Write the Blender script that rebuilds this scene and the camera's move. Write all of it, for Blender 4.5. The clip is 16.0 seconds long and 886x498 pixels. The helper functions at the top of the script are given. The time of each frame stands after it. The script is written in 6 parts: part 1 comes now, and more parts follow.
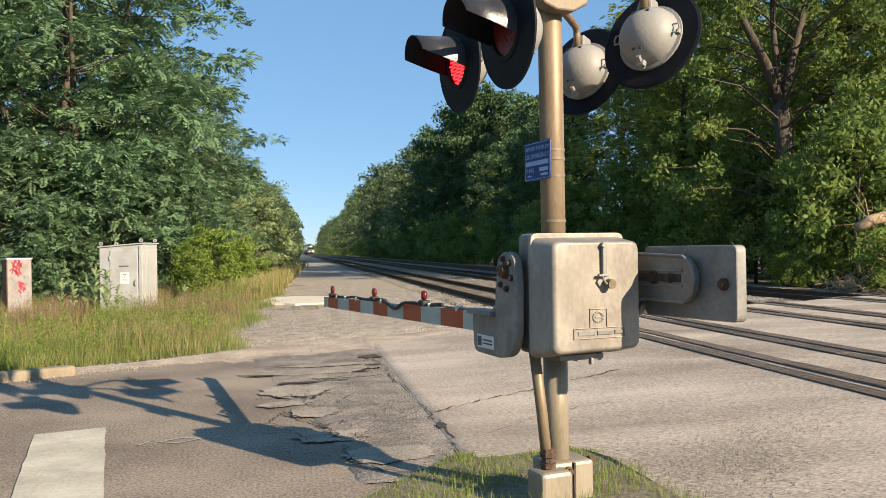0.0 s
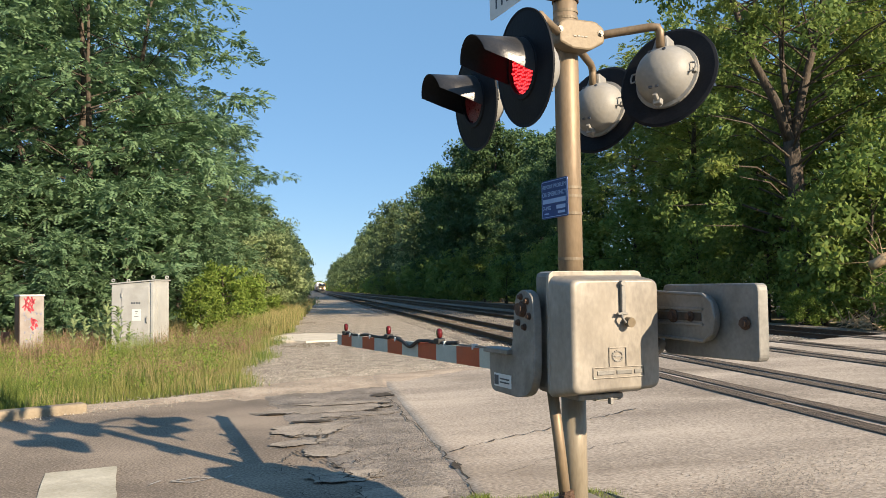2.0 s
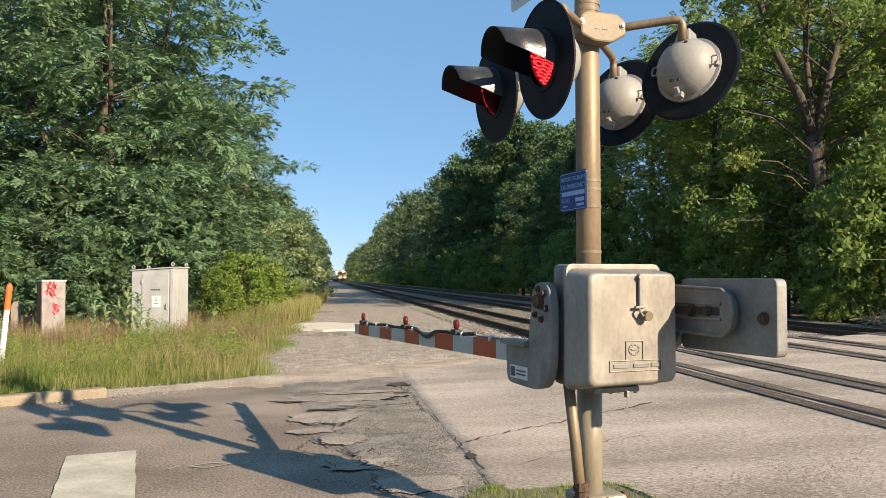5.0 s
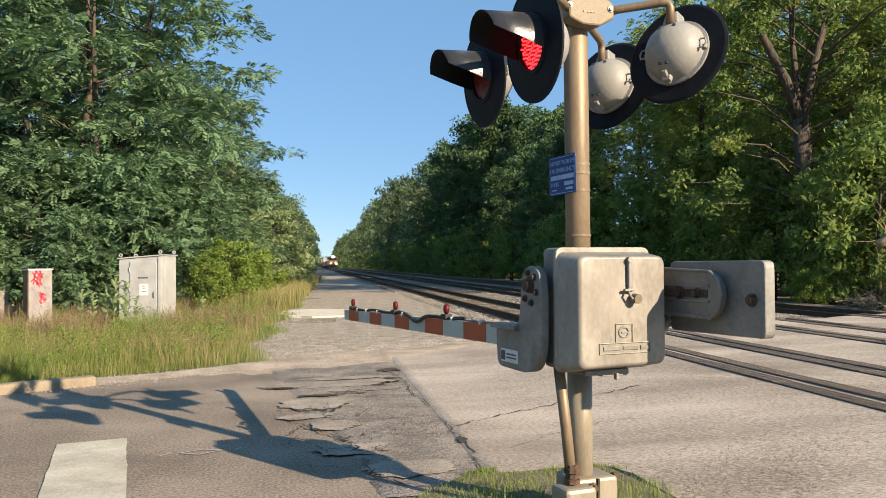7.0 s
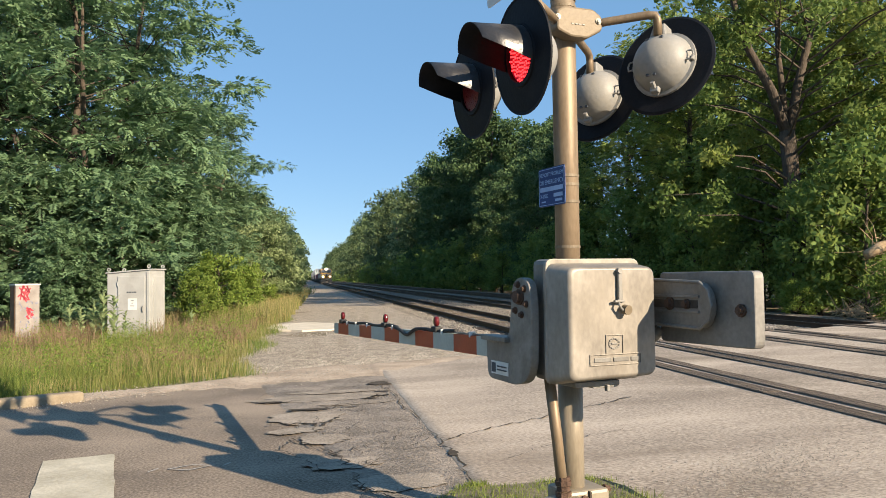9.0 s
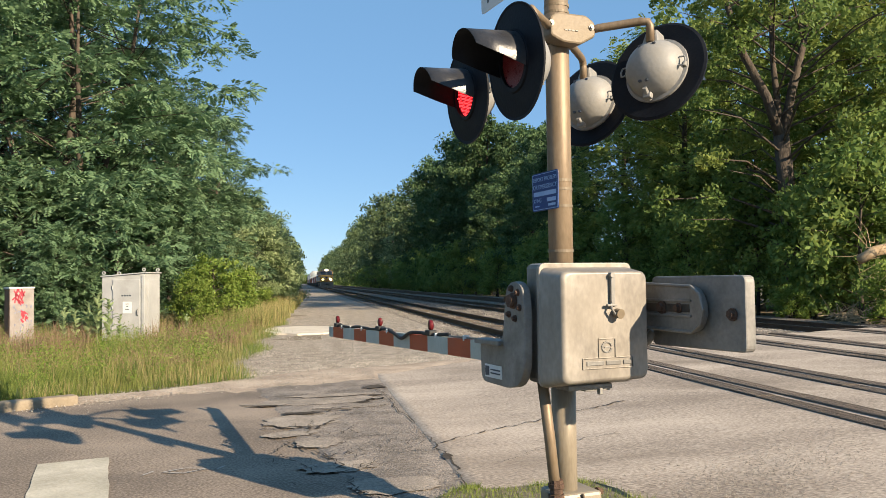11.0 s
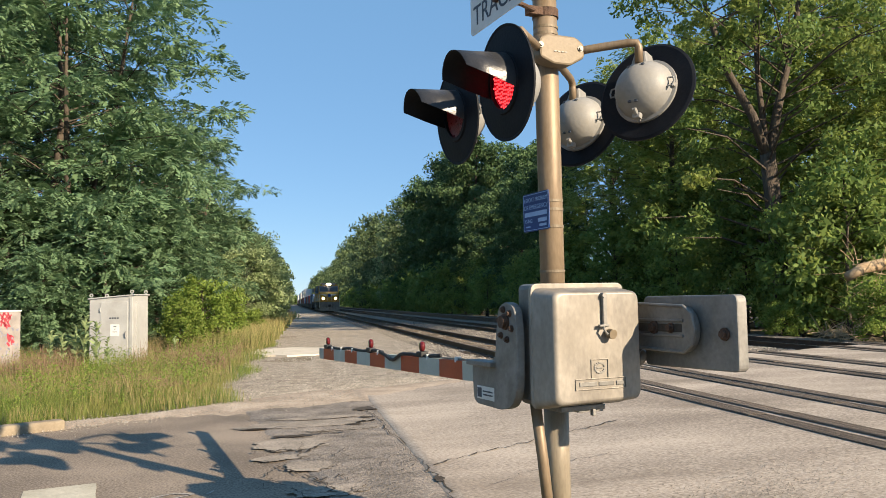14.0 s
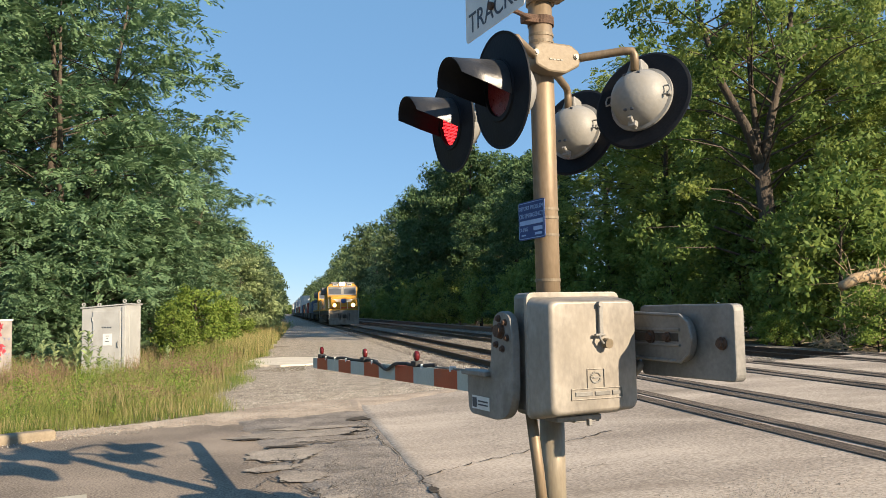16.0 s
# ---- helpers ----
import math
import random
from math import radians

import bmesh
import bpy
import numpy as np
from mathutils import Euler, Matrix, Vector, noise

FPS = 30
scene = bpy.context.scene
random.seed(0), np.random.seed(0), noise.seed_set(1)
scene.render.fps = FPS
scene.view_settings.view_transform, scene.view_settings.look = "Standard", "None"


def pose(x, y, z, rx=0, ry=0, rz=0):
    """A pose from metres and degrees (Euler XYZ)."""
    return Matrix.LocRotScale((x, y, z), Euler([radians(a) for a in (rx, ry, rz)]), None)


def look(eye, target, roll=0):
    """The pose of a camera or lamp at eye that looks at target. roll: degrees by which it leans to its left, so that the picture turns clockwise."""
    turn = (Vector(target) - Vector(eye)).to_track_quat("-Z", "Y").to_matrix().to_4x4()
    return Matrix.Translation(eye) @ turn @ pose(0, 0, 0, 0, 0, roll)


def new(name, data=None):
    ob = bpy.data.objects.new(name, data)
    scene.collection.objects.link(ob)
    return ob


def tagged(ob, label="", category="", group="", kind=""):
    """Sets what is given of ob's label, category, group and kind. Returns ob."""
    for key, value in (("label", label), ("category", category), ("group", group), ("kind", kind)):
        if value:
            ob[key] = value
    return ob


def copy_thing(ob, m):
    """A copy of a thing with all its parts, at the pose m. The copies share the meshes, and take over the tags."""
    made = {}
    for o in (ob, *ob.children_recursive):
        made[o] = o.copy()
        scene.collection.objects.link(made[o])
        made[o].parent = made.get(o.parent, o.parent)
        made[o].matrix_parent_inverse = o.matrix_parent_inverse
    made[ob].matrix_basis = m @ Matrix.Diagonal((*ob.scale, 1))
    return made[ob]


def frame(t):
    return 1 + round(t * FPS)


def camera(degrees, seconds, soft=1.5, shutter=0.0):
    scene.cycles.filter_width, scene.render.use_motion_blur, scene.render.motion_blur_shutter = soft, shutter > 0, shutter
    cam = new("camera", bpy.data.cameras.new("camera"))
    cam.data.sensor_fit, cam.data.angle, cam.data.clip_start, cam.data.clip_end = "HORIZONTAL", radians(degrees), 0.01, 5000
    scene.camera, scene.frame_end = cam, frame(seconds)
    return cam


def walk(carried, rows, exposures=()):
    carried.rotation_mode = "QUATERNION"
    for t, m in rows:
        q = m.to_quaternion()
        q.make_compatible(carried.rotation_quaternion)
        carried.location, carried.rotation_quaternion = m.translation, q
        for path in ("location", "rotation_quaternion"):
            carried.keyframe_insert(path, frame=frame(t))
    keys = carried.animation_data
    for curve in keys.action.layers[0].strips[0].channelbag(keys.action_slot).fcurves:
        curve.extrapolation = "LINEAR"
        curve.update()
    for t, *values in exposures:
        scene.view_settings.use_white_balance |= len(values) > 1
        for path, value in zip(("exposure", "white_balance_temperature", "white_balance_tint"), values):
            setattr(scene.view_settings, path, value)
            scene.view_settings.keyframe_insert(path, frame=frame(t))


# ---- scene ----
from math import sin, cos, pi

cam = camera(56.8, 16.0, soft=0.6)
PATH = [
    (0.0, pose(0.000, 0.000, 1.480, 90.100, 0.900, -9.936)),
    (0.5, pose(-0.000, 0.011, 1.482, 90.562, 0.926, -9.993)),
    (1.0, pose(-0.007, 0.006, 1.482, 91.194, 0.892, -9.934)),
    (1.5, pose(-0.026, -0.003, 1.485, 92.036, 0.869, -9.587)),
    (2.0, pose(-0.035, 0.028, 1.483, 92.713, 0.800, -9.241)),
    (2.5, pose(-0.037, 0.012, 1.486, 93.288, 0.846, -8.790)),
    (3.0, pose(-0.032, 0.017, 1.486, 93.582, 0.805, -8.411)),
    (3.5, pose(-0.028, 0.004, 1.488, 93.552, 0.663, -8.129)),
    (4.0, pose(-0.029, 0.010, 1.486, 93.281, 0.219, -7.880)),
    (6.5, pose(-0.056, 0.014, 1.481, 90.793, 0.015, -8.306)),
    (7.0, pose(-0.050, 0.010, 1.478, 91.085, 0.486, -8.852)),
    (7.5, pose(-0.047, 0.013, 1.476, 91.473, 0.688, -9.328)),
    (8.0, pose(-0.045, 0.017, 1.480, 91.713, 0.768, -9.631)),
    (8.5, pose(-0.045, 0.009, 1.474, 91.854, 0.773, -9.740)),
    (9.0, pose(-0.046, 0.021, 1.474, 91.977, 0.804, -9.539)),
    (11.5, pose(-0.042, -0.013, 1.475, 92.439, 0.729, -10.073)),
    (12.0, pose(-0.045, -0.009, 1.479, 92.826, 0.907, -10.458)),
    (12.5, pose(-0.047, 0.002, 1.478, 93.222, 1.031, -10.629)),
    (13.0, pose(-0.048, -0.002, 1.482, 93.537, 1.117, -10.654)),
    (13.5, pose(-0.048, 0.003, 1.482, 93.665, 1.136, -10.623)),
    (14.0, pose(-0.050, 0.006, 1.483, 93.604, 1.127, -10.572)),
    (14.5, pose(-0.049, 0.012, 1.483, 93.458, 1.098, -10.555)),
    (15.0, pose(-0.049, 0.019, 1.479, 93.426, 1.114, -10.610)),
    (15.5, pose(-0.052, 0.027, 1.476, 93.690, 1.088, -10.772)),
    (16.0, pose(-0.047, 0.042, 1.479, 94.268, 1.085, -10.978)),
]
walk(cam, PATH)

# ---- light ----
SUN_EL, SUN_AZ = radians(24.3), radians(142.4)      # azimuth clockwise from +y
world = bpy.data.worlds.new("sky")
scene.world = world
world.use_nodes = True
wn = world.node_tree.nodes
sky = wn.new("ShaderNodeTexSky")
sky.sky_type, sky.sun_disc = "NISHITA", False
sky.sun_elevation, sky.sun_rotation = SUN_EL, SUN_AZ
sky.air_density, sky.dust_density, sky.ozone_density = 0.75, 0.0, 1.8
wn["Background"].inputs["Strength"].default_value = 0.070
haze = wn.new("ShaderNodeMix")                      # thin even haze over the clear sky
haze.data_type = "RGBA"
haze.inputs["Factor"].default_value = 0.62
haze.inputs["B"].default_value = (1.45, 3.2, 5.45, 1)
world.node_tree.links.new(sky.outputs[0], haze.inputs["A"])
world.node_tree.links.new(haze.outputs["Result"], wn["Background"].inputs["Color"])
sun = new("sun", bpy.data.lights.new("sun", "SUN"))
sun.data.energy, sun.data.angle, sun.data.color = 5.0, radians(0.53), (1.0, 0.82, 0.60)
sun.matrix_basis = look((30, -39, 22), (0, 0, 0))
scene.view_settings.exposure = 1.1


# ---- materials ----
def mat(name, c1, c2, scale=3.0, rough=0.8, metal=0.0, bump=0.3, fine=60.0, stain=None, stain_amt=0.5, island=0.0, stretch=(1, 1, 1), bump_dist=0.01, spec=0.4, grain=0.5):
    """Two colours mixed by coarse and fine noise, with fine relief; optional stains of a third colour."""
    m = bpy.data.materials.new(name)
    m.use_nodes = True
    nt = m.node_tree
    n, l = nt.nodes, nt.links
    bsdf = n["Principled BSDF"]
    tc = n.new("ShaderNodeTexCoord")
    mp = n.new("ShaderNodeMapping")
    mp.inputs["Scale"].default_value = stretch
    l.new(tc.outputs["Object"], mp.inputs["Vector"])
    a = n.new("ShaderNodeTexNoise")
    a.inputs["Scale"].default_value, a.inputs["Detail"].default_value = scale, 6
    b = n.new("ShaderNodeTexNoise")
    b.inputs["Scale"].default_value, b.inputs["Detail"].default_value = fine, 4
    for t in (a, b):
        l.new(mp.outputs[0], t.inputs["Vector"])
    add = n.new("ShaderNodeMath")
    add.operation = "MULTIPLY_ADD"
    l.new(b.outputs["Fac"], add.inputs[0])
    add.inputs[1].default_value = grain
    l.new(a.outputs["Fac"], add.inputs[2])
    ramp = n.new("ShaderNodeMapRange")
    ramp.inputs[1].default_value, ramp.inputs[2].default_value = 0.27 + 0.5 * grain, 0.73 + 0.5 * grain
    l.new(add.outputs[0], ramp.inputs[0])
    mix = n.new("ShaderNodeMix")
    mix.data_type = "RGBA"
    l.new(ramp.outputs[0], mix.inputs["Factor"])
    mix.inputs["A"].default_value, mix.inputs["B"].default_value = (*c1, 1), (*c2, 1)
    out = mix.outputs["Result"]
    if stain:
        s = n.new("ShaderNodeTexNoise")
        s.inputs["Scale"].default_value, s.inputs["Detail"].default_value, s.inputs["Roughness"].default_value = scale * 0.6, 8, 0.65
        l.new(mp.outputs[0], s.inputs["Vector"])
        r = n.new("ShaderNodeMapRange")
        r.inputs[1].default_value, r.inputs[2].default_value = 0.52, 0.68
        r.inputs[4].default_value = stain_amt
        l.new(s.outputs["Fac"], r.inputs[0])
        m2 = n.new("ShaderNodeMix")
        m2.data_type = "RGBA"
        l.new(r.outputs[0], m2.inputs["Factor"])
        l.new(out, m2.inputs["A"])
        m2.inputs["B"].default_value = (*stain, 1)
        out = m2.outputs["Result"]
    if island:
        g = n.new("ShaderNodeNewGeometry")
        oi = n.new("ShaderNodeObjectInfo")
        sm = n.new("ShaderNodeMath")
        l.new(g.outputs["Random Per Island"], sm.inputs[0])
        l.new(oi.outputs["Random"], sm.inputs[1])
        fr = n.new("ShaderNodeMath")
        fr.operation = "FRACT"
        l.new(sm.outputs[0], fr.inputs[0])
        mr = n.new("ShaderNodeMapRange")
        mr.inputs[3].default_value, mr.inputs[4].default_value = 1 - island, 1 + island
        l.new(fr.outputs[0], mr.inputs[0])
        hv = n.new("ShaderNodeHueSaturation")
        l.new(mr.outputs[0], hv.inputs["Value"])
        l.new(out, hv.inputs["Color"])
        out = hv.outputs[0]
    l.new(out, bsdf.inputs["Base Color"])
    bsdf.inputs["Metallic"].default_value = metal
    bsdf.inputs["Specular IOR Level"].default_value = spec
    rr = n.new("ShaderNodeMapRange")
    rr.inputs[3].default_value, rr.inputs[4].default_value = max(rough - 0.12, 0.02), min(rough + 0.12, 1)
    l.new(a.outputs["Fac"], rr.inputs[0])
    l.new(rr.outputs[0], bsdf.inputs["Roughness"])
    if bump:
        bp = n.new("ShaderNodeBump")
        bp.inputs["Strength"].default_value, bp.inputs["Distance"].default_value = bump, bump_dist
        l.new(b.outputs["Fac"], bp.inputs["Height"])
        l.new(bp.outputs[0], bsdf.inputs["Normal"])
    return m


def leaf_mat(name, c1, c2, warm=None, translucent=0.35, tone=0.35):
    """Leaves: each its own tone, some light passing through."""
    m = bpy.data.materials.new(name)
    m.use_nodes = True
    nt = m.node_tree
    n, l = nt.nodes, nt.links
    g = n.new("ShaderNodeNewGeometry")
    oi = n.new("ShaderNodeObjectInfo")
    mix = n.new("ShaderNodeMix")
    mix.data_type = "RGBA"
    mix.inputs["A"].default_value, mix.inputs["B"].default_value = (*c1, 1), (*c2, 1)
    l.new(g.outputs["Random Per Island"], mix.inputs["Factor"])
    out = mix.outputs["Result"]
    tc = n.new("ShaderNodeTexCoord")
    no = n.new("ShaderNodeTexNoise")
    no.inputs["Scale"].default_value, no.inputs["Detail"].default_value = 0.45, 3
    l.new(tc.outputs["Object"], no.inputs["Vector"])
    if warm:
        r = n.new("ShaderNodeMapRange")
        r.inputs[1].default_value, r.inputs[2].default_value, r.inputs[4].default_value = 0.5, 0.72, 0.8
        l.new(no.outputs["Fac"], r.inputs[0])
        m2 = n.new("ShaderNodeMix")
        m2.data_type = "RGBA"
        l.new(r.outputs[0], m2.inputs["Factor"])
        l.new(out, m2.inputs["A"])
        m2.inputs["B"].default_value = (*warm, 1)
        out = m2.outputs["Result"]
    mr = n.new("ShaderNodeMapRange")
    mr.inputs[3].default_value, mr.inputs[4].default_value = 1 - tone, 1 + tone
    l.new(oi.outputs["Random"], mr.inputs[0])
    hv = n.new("ShaderNodeHueSaturation")
    l.new(mr.outputs[0], hv.inputs["Value"])
    l.new(out, hv.inputs["Color"])
    bsdf = n["Principled BSDF"]
    bsdf.inputs["Roughness"].default_value = 0.55
    bsdf.inputs["Specular IOR Level"].default_value = 0.15
    l.new(hv.outputs[0], bsdf.inputs["Base Color"])
    tr = n.new("ShaderNodeBsdfTranslucent")
    l.new(hv.outputs[0], tr.inputs["Color"])
    ms = n.new("ShaderNodeMixShader")
    ms.inputs[0].default_value = translucent
    l.new(bsdf.outputs[0], ms.inputs[1])
    l.new(tr.outputs[0], ms.inputs[2])
    l.new(ms.outputs[0], n["Material Output"].inputs["Surface"])
    return m


def glow(name, colour, strength):
    m = bpy.data.materials.new(name)
    m.use_nodes = True
    b = m.node_tree.nodes["Principled BSDF"]
    b.inputs["Base Color"].default_value = (*colour, 1)
    b.inputs["Emission Color"].default_value = (*colour, 1)
    b.inputs["Emission Strength"].default_value = strength
    return m


def glassy(name, colour, rough=0.05, trans=1.0):
    m = bpy.data.materials.new(name)
    m.use_nodes = True
    b = m.node_tree.nodes["Principled BSDF"]
    b.inputs["Base Color"].default_value = (*colour, 1)
    b.inputs["Roughness"].default_value = rough
    b.inputs["Transmission Weight"].default_value = trans
    b.inputs["IOR"].default_value = 1.3
    return m


M_EARTH = mat("earth", (0.10, 0.08, 0.05), (0.17, 0.14, 0.09), 1.2, 0.95, bump=0.6, fine=25, bump_dist=0.03)
M_ASPHALT = mat("asphalt", (0.125, 0.099, 0.075), (0.312, 0.252, 0.194), 0.7, 0.9, bump=0.14, fine=48, stain=(0.105, 0.09, 0.075), stain_amt=0.55, bump_dist=0.006, grain=1.5)
M_PATCH = mat("worn_asphalt", (0.13, 0.11, 0.09), (0.31, 0.265, 0.22), 2.2, 0.92, bump=1.0, fine=40, stain=(0.11, 0.092, 0.074), stain_amt=0.75, bump_dist=0.015, grain=1.1)
M_CONC = mat("worn_concrete", (0.19, 0.16, 0.128), (0.37, 0.315, 0.255), 2.5, 0.9, bump=0.9, fine=45, stain=(0.18, 0.155, 0.12), stain_amt=0.7, grain=1.1)
M_CROSS = mat("crossing_asphalt", (0.20, 0.163, 0.128), (0.50, 0.425, 0.345), 0.55, 0.92, bump=0.11, fine=52, stain=(0.17, 0.135, 0.10), stain_amt=0.8, bump_dist=0.006, grain=1.3, stretch=(0.55, 1.35, 1))
M_GRAVEL = mat("gravel", (0.145, 0.124, 0.10), (0.42, 0.37, 0.31), 3.2, 0.95, bump=1.0, fine=38, stain=(0.13, 0.11, 0.085), stain_amt=0.4, bump_dist=0.04, grain=1.1)
M_STONE = mat("ballast_stone", (0.20, 0.178, 0.15), (0.38, 0.345, 0.30), 3.0, 0.9, bump=0.4, fine=80, island=0.4)
M_BALLAST = mat("ballast", (0.09, 0.075, 0.06), (0.22, 0.185, 0.15), 8.0, 0.95, bump=1.0, fine=34, bump_dist=0.05)
M_CRACK = mat("crack_fill", (0.045, 0.038, 0.031), (0.10, 0.085, 0.07), 6, 0.95, bump=0.3, spec=0.1)
# near black: the flangeway's shade is put into this colour
M_GROOVE = mat("shaded_groove", (0.010, 0.009, 0.008), (0.022, 0.019, 0.017), 6, 0.9, bump=0.3, spec=0.1)
M_PAINT = mat("road_paint", (0.36, 0.325, 0.245), (0.56, 0.515, 0.41), 2.5, 0.75, bump=0.6, fine=40, stain=(0.25, 0.22, 0.17), stain_amt=0.6)
M_KERB = mat("kerb_concrete", (0.19, 0.15, 0.10), (0.29, 0.24, 0.17), 3, 0.9, bump=0.7, fine=40, stain=(0.14, 0.115, 0.085), stain_amt=0.6)
M_RAIL = mat("rail_steel", (0.05, 0.032, 0.022), (0.10, 0.065, 0.045), 4, 0.6, metal=0.3, bump=0.3)
M_RAILTOP = mat("rail_head", (0.022, 0.019, 0.016), (0.05, 0.043, 0.037), 5, 0.55, metal=0.2, bump=0.1, spec=0.2)
M_TIE = mat("tie_timber", (0.05, 0.038, 0.028), (0.12, 0.09, 0.065), 5, 0.95, bump=0.8, stretch=(0.4, 3, 3), island=0.3)
M_PLANK = mat("crossing_timber", (0.085, 0.068, 0.055), (0.25, 0.205, 0.165), 2.5, 0.92, bump=1.0, fine=30, stretch=(6, 0.35, 3), island=0.3, bump_dist=0.02, spec=0.15)
M_ALU = mat("cast_aluminium", (0.18, 0.162, 0.138), (0.34, 0.31, 0.265), 4.5, 0.5, metal=0.3, bump=0.25, fine=40, stain=(0.20, 0.175, 0.14), stain_amt=0.55, stretch=(1, 1, 0.55), bump_dist=0.003)
M_ALUDARK = mat("grey_casting", (0.155, 0.15, 0.138), (0.265, 0.255, 0.235), 5, 0.55, metal=0.3, bump=0.35, fine=45, stain=(0.11, 0.098, 0.08), stain_amt=0.6, bump_dist=0.003)
M_MAST = mat("mast_aluminium", (0.15, 0.108, 0.066), (0.265, 0.20, 0.132), 2.6, 0.5, metal=0.25, bump=0.15, fine=40, stain=(0.20, 0.18, 0.15), stain_amt=0.6, stretch=(2, 2, 0.5), bump_dist=0.002)
M_PALE = mat("pale_aluminium", (0.22, 0.185, 0.135), (0.34, 0.295, 0.225), 3, 0.5, metal=0.2, bump=0.15, fine=40, stain=(0.25, 0.215, 0.165), stain_amt=0.6, stretch=(2, 2, 0.5), bump_dist=0.002)
M_BRASS = mat("cream_casting", (0.145, 0.113, 0.074), (0.205, 0.165, 0.112), 6, 0.55, metal=0.1, bump=0.2, fine=40)
M_RUST = mat("rusty_steel", (0.055, 0.034, 0.025), (0.14, 0.085, 0.058), 14, 0.8, metal=0.3, bump=0.6, fine=90)
M_BLACK = mat("black_enamel", (0.005, 0.006, 0.009), (0.011, 0.013, 0.017), 5, 0.6, bump=0.12, fine=60, stain=(0.03, 0.03, 0.03), stain_amt=0.25, spec=0.15)
M_VISOR = mat("weathered_visor", (0.016, 0.016, 0.018), (0.04, 0.04, 0.042), 7, 0.36, bump=0.15, stain=(0.16, 0.14, 0.12), stain_amt=0.3, spec=0.6)
M_LAMPBACK = mat("grey_lamp_housing", (0.20, 0.20, 0.19), (0.285, 0.28, 0.265), 4, 0.5, bump=0.12, fine=40, stain=(0.25, 0.23, 0.19), stain_amt=0.5)
M_RED = mat("arm_red", (0.33, 0.062, 0.022), (0.42, 0.09, 0.032), 6, 0.6, bump=0.15, stain=(0.28, 0.08, 0.045), stain_amt=0.5)
M_WHITE = mat("arm_white", (0.33, 0.36, 0.32), (0.43, 0.46, 0.41), 6, 0.6, bump=0.15, stain=(0.32, 0.33, 0.29), stain_amt=0.5)
M_CABLE = mat("black_rubber", (0.012, 0.012, 0.012), (0.03, 0.03, 0.03), 8, 0.6, bump=0.2)
M_REDLENS = glassy("red_lens", (0.75, 0.02, 0.03), 0.12)
M_DARKLED = mat("dark_red_leds", (0.10, 0.01, 0.012), (0.16, 0.02, 0.02), 40, 0.3, bump=0.6, fine=160, bump_dist=0.004)
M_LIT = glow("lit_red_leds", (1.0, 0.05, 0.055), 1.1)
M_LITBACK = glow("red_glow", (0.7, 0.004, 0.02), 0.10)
M_BLUE = mat("blue_sign", (0.006, 0.034, 0.15), (0.011, 0.05, 0.20), 6, 0.45, bump=0.05)
M_NOTE = mat("pale_blue_print", (0.22, 0.36, 0.62), (0.32, 0.46, 0.70), 8, 0.5, bump=0)
M_SIGNW = mat("sign_white", (0.55, 0.56, 0.54), (0.66, 0.67, 0.65), 5, 0.5, bump=0.05)
M_SIGNK = mat("sign_ink", (0.03, 0.04, 0.055), (0.06, 0.07, 0.09), 5, 0.5, bump=0)
M_GALV = mat("galvanised_steel", (0.34, 0.34, 0.325), (0.45, 0.45, 0.43), 2, 0.6, metal=0.15, bump=0.2, stain=(0.28, 0.265, 0.235), stain_amt=0.5)
M_BARK = mat("bark", (0.035, 0.028, 0.022), (0.10, 0.078, 0.058), 6, 0.95, bump=1.0, fine=18, stretch=(1, 1, 0.3), bump_dist=0.04)
M_DEADWOOD = mat("dead_wood", (0.30, 0.21, 0.12), (0.46, 0.34, 0.21), 5, 0.9, bump=0.8, fine=30)
L_LOCUST = leaf_mat("locust_leaves", (0.115, 0.20, 0.105), (0.215, 0.32, 0.165), translucent=0.42, tone=0.12)
L_DARK = leaf_mat("dark_leaves", (0.10, 0.17, 0.047), (0.23, 0.31, 0.082), warm=(0.31, 0.34, 0.085), translucent=0.48, tone=0.2)
L_SPRAY = leaf_mat("yellow_green_leaves", (0.15, 0.21, 0.05), (0.30, 0.36, 0.09), warm=(0.33, 0.36, 0.09), translucent=0.42, tone=0.15)
L_IVY = leaf_mat("ivy_leaves", (0.04, 0.085, 0.034), (0.115, 0.175, 0.07), translucent=0.25, tone=0.2)
L_DULL = leaf_mat("dull_leaves", (0.085, 0.13, 0.06), (0.17, 0.225, 0.10), translucent=0.35, tone=0.2)
L_LIGHT = leaf_mat("light_leaves", (0.20, 0.27, 0.12), (0.34, 0.40, 0.20), translucent=0.4, tone=0.15)
L_BUSH = leaf_mat("bush_leaves", (0.10, 0.165, 0.028), (0.22, 0.28, 0.06), translucent=0.4, tone=0.15)
L_GRASS = leaf_mat("grass_blades", (0.065, 0.11, 0.024), (0.19, 0.225, 0.055), warm=(0.25, 0.21, 0.075), translucent=0.22, tone=0.1)
L_LAWN = leaf_mat("short_grass", (0.13, 0.18, 0.035), (0.27, 0.31, 0.085), warm=(0.33, 0.31, 0.11), translucent=0.35, tone=0.1)
L_DRY = leaf_mat("dry_grass", (0.25, 0.205, 0.085), (0.40, 0.34, 0.16), warm=(0.20, 0.22, 0.075), translucent=0.35, tone=0.1)
L_MILK = leaf_mat("milkweed_leaves", (0.24, 0.31, 0.14), (0.36, 0.42, 0.22), translucent=0.3, tone=0.1)
L_BROWN = leaf_mat("brown_weeds", (0.16, 0.10, 0.065), (0.30, 0.21, 0.135), translucent=0.25, tone=0.1)


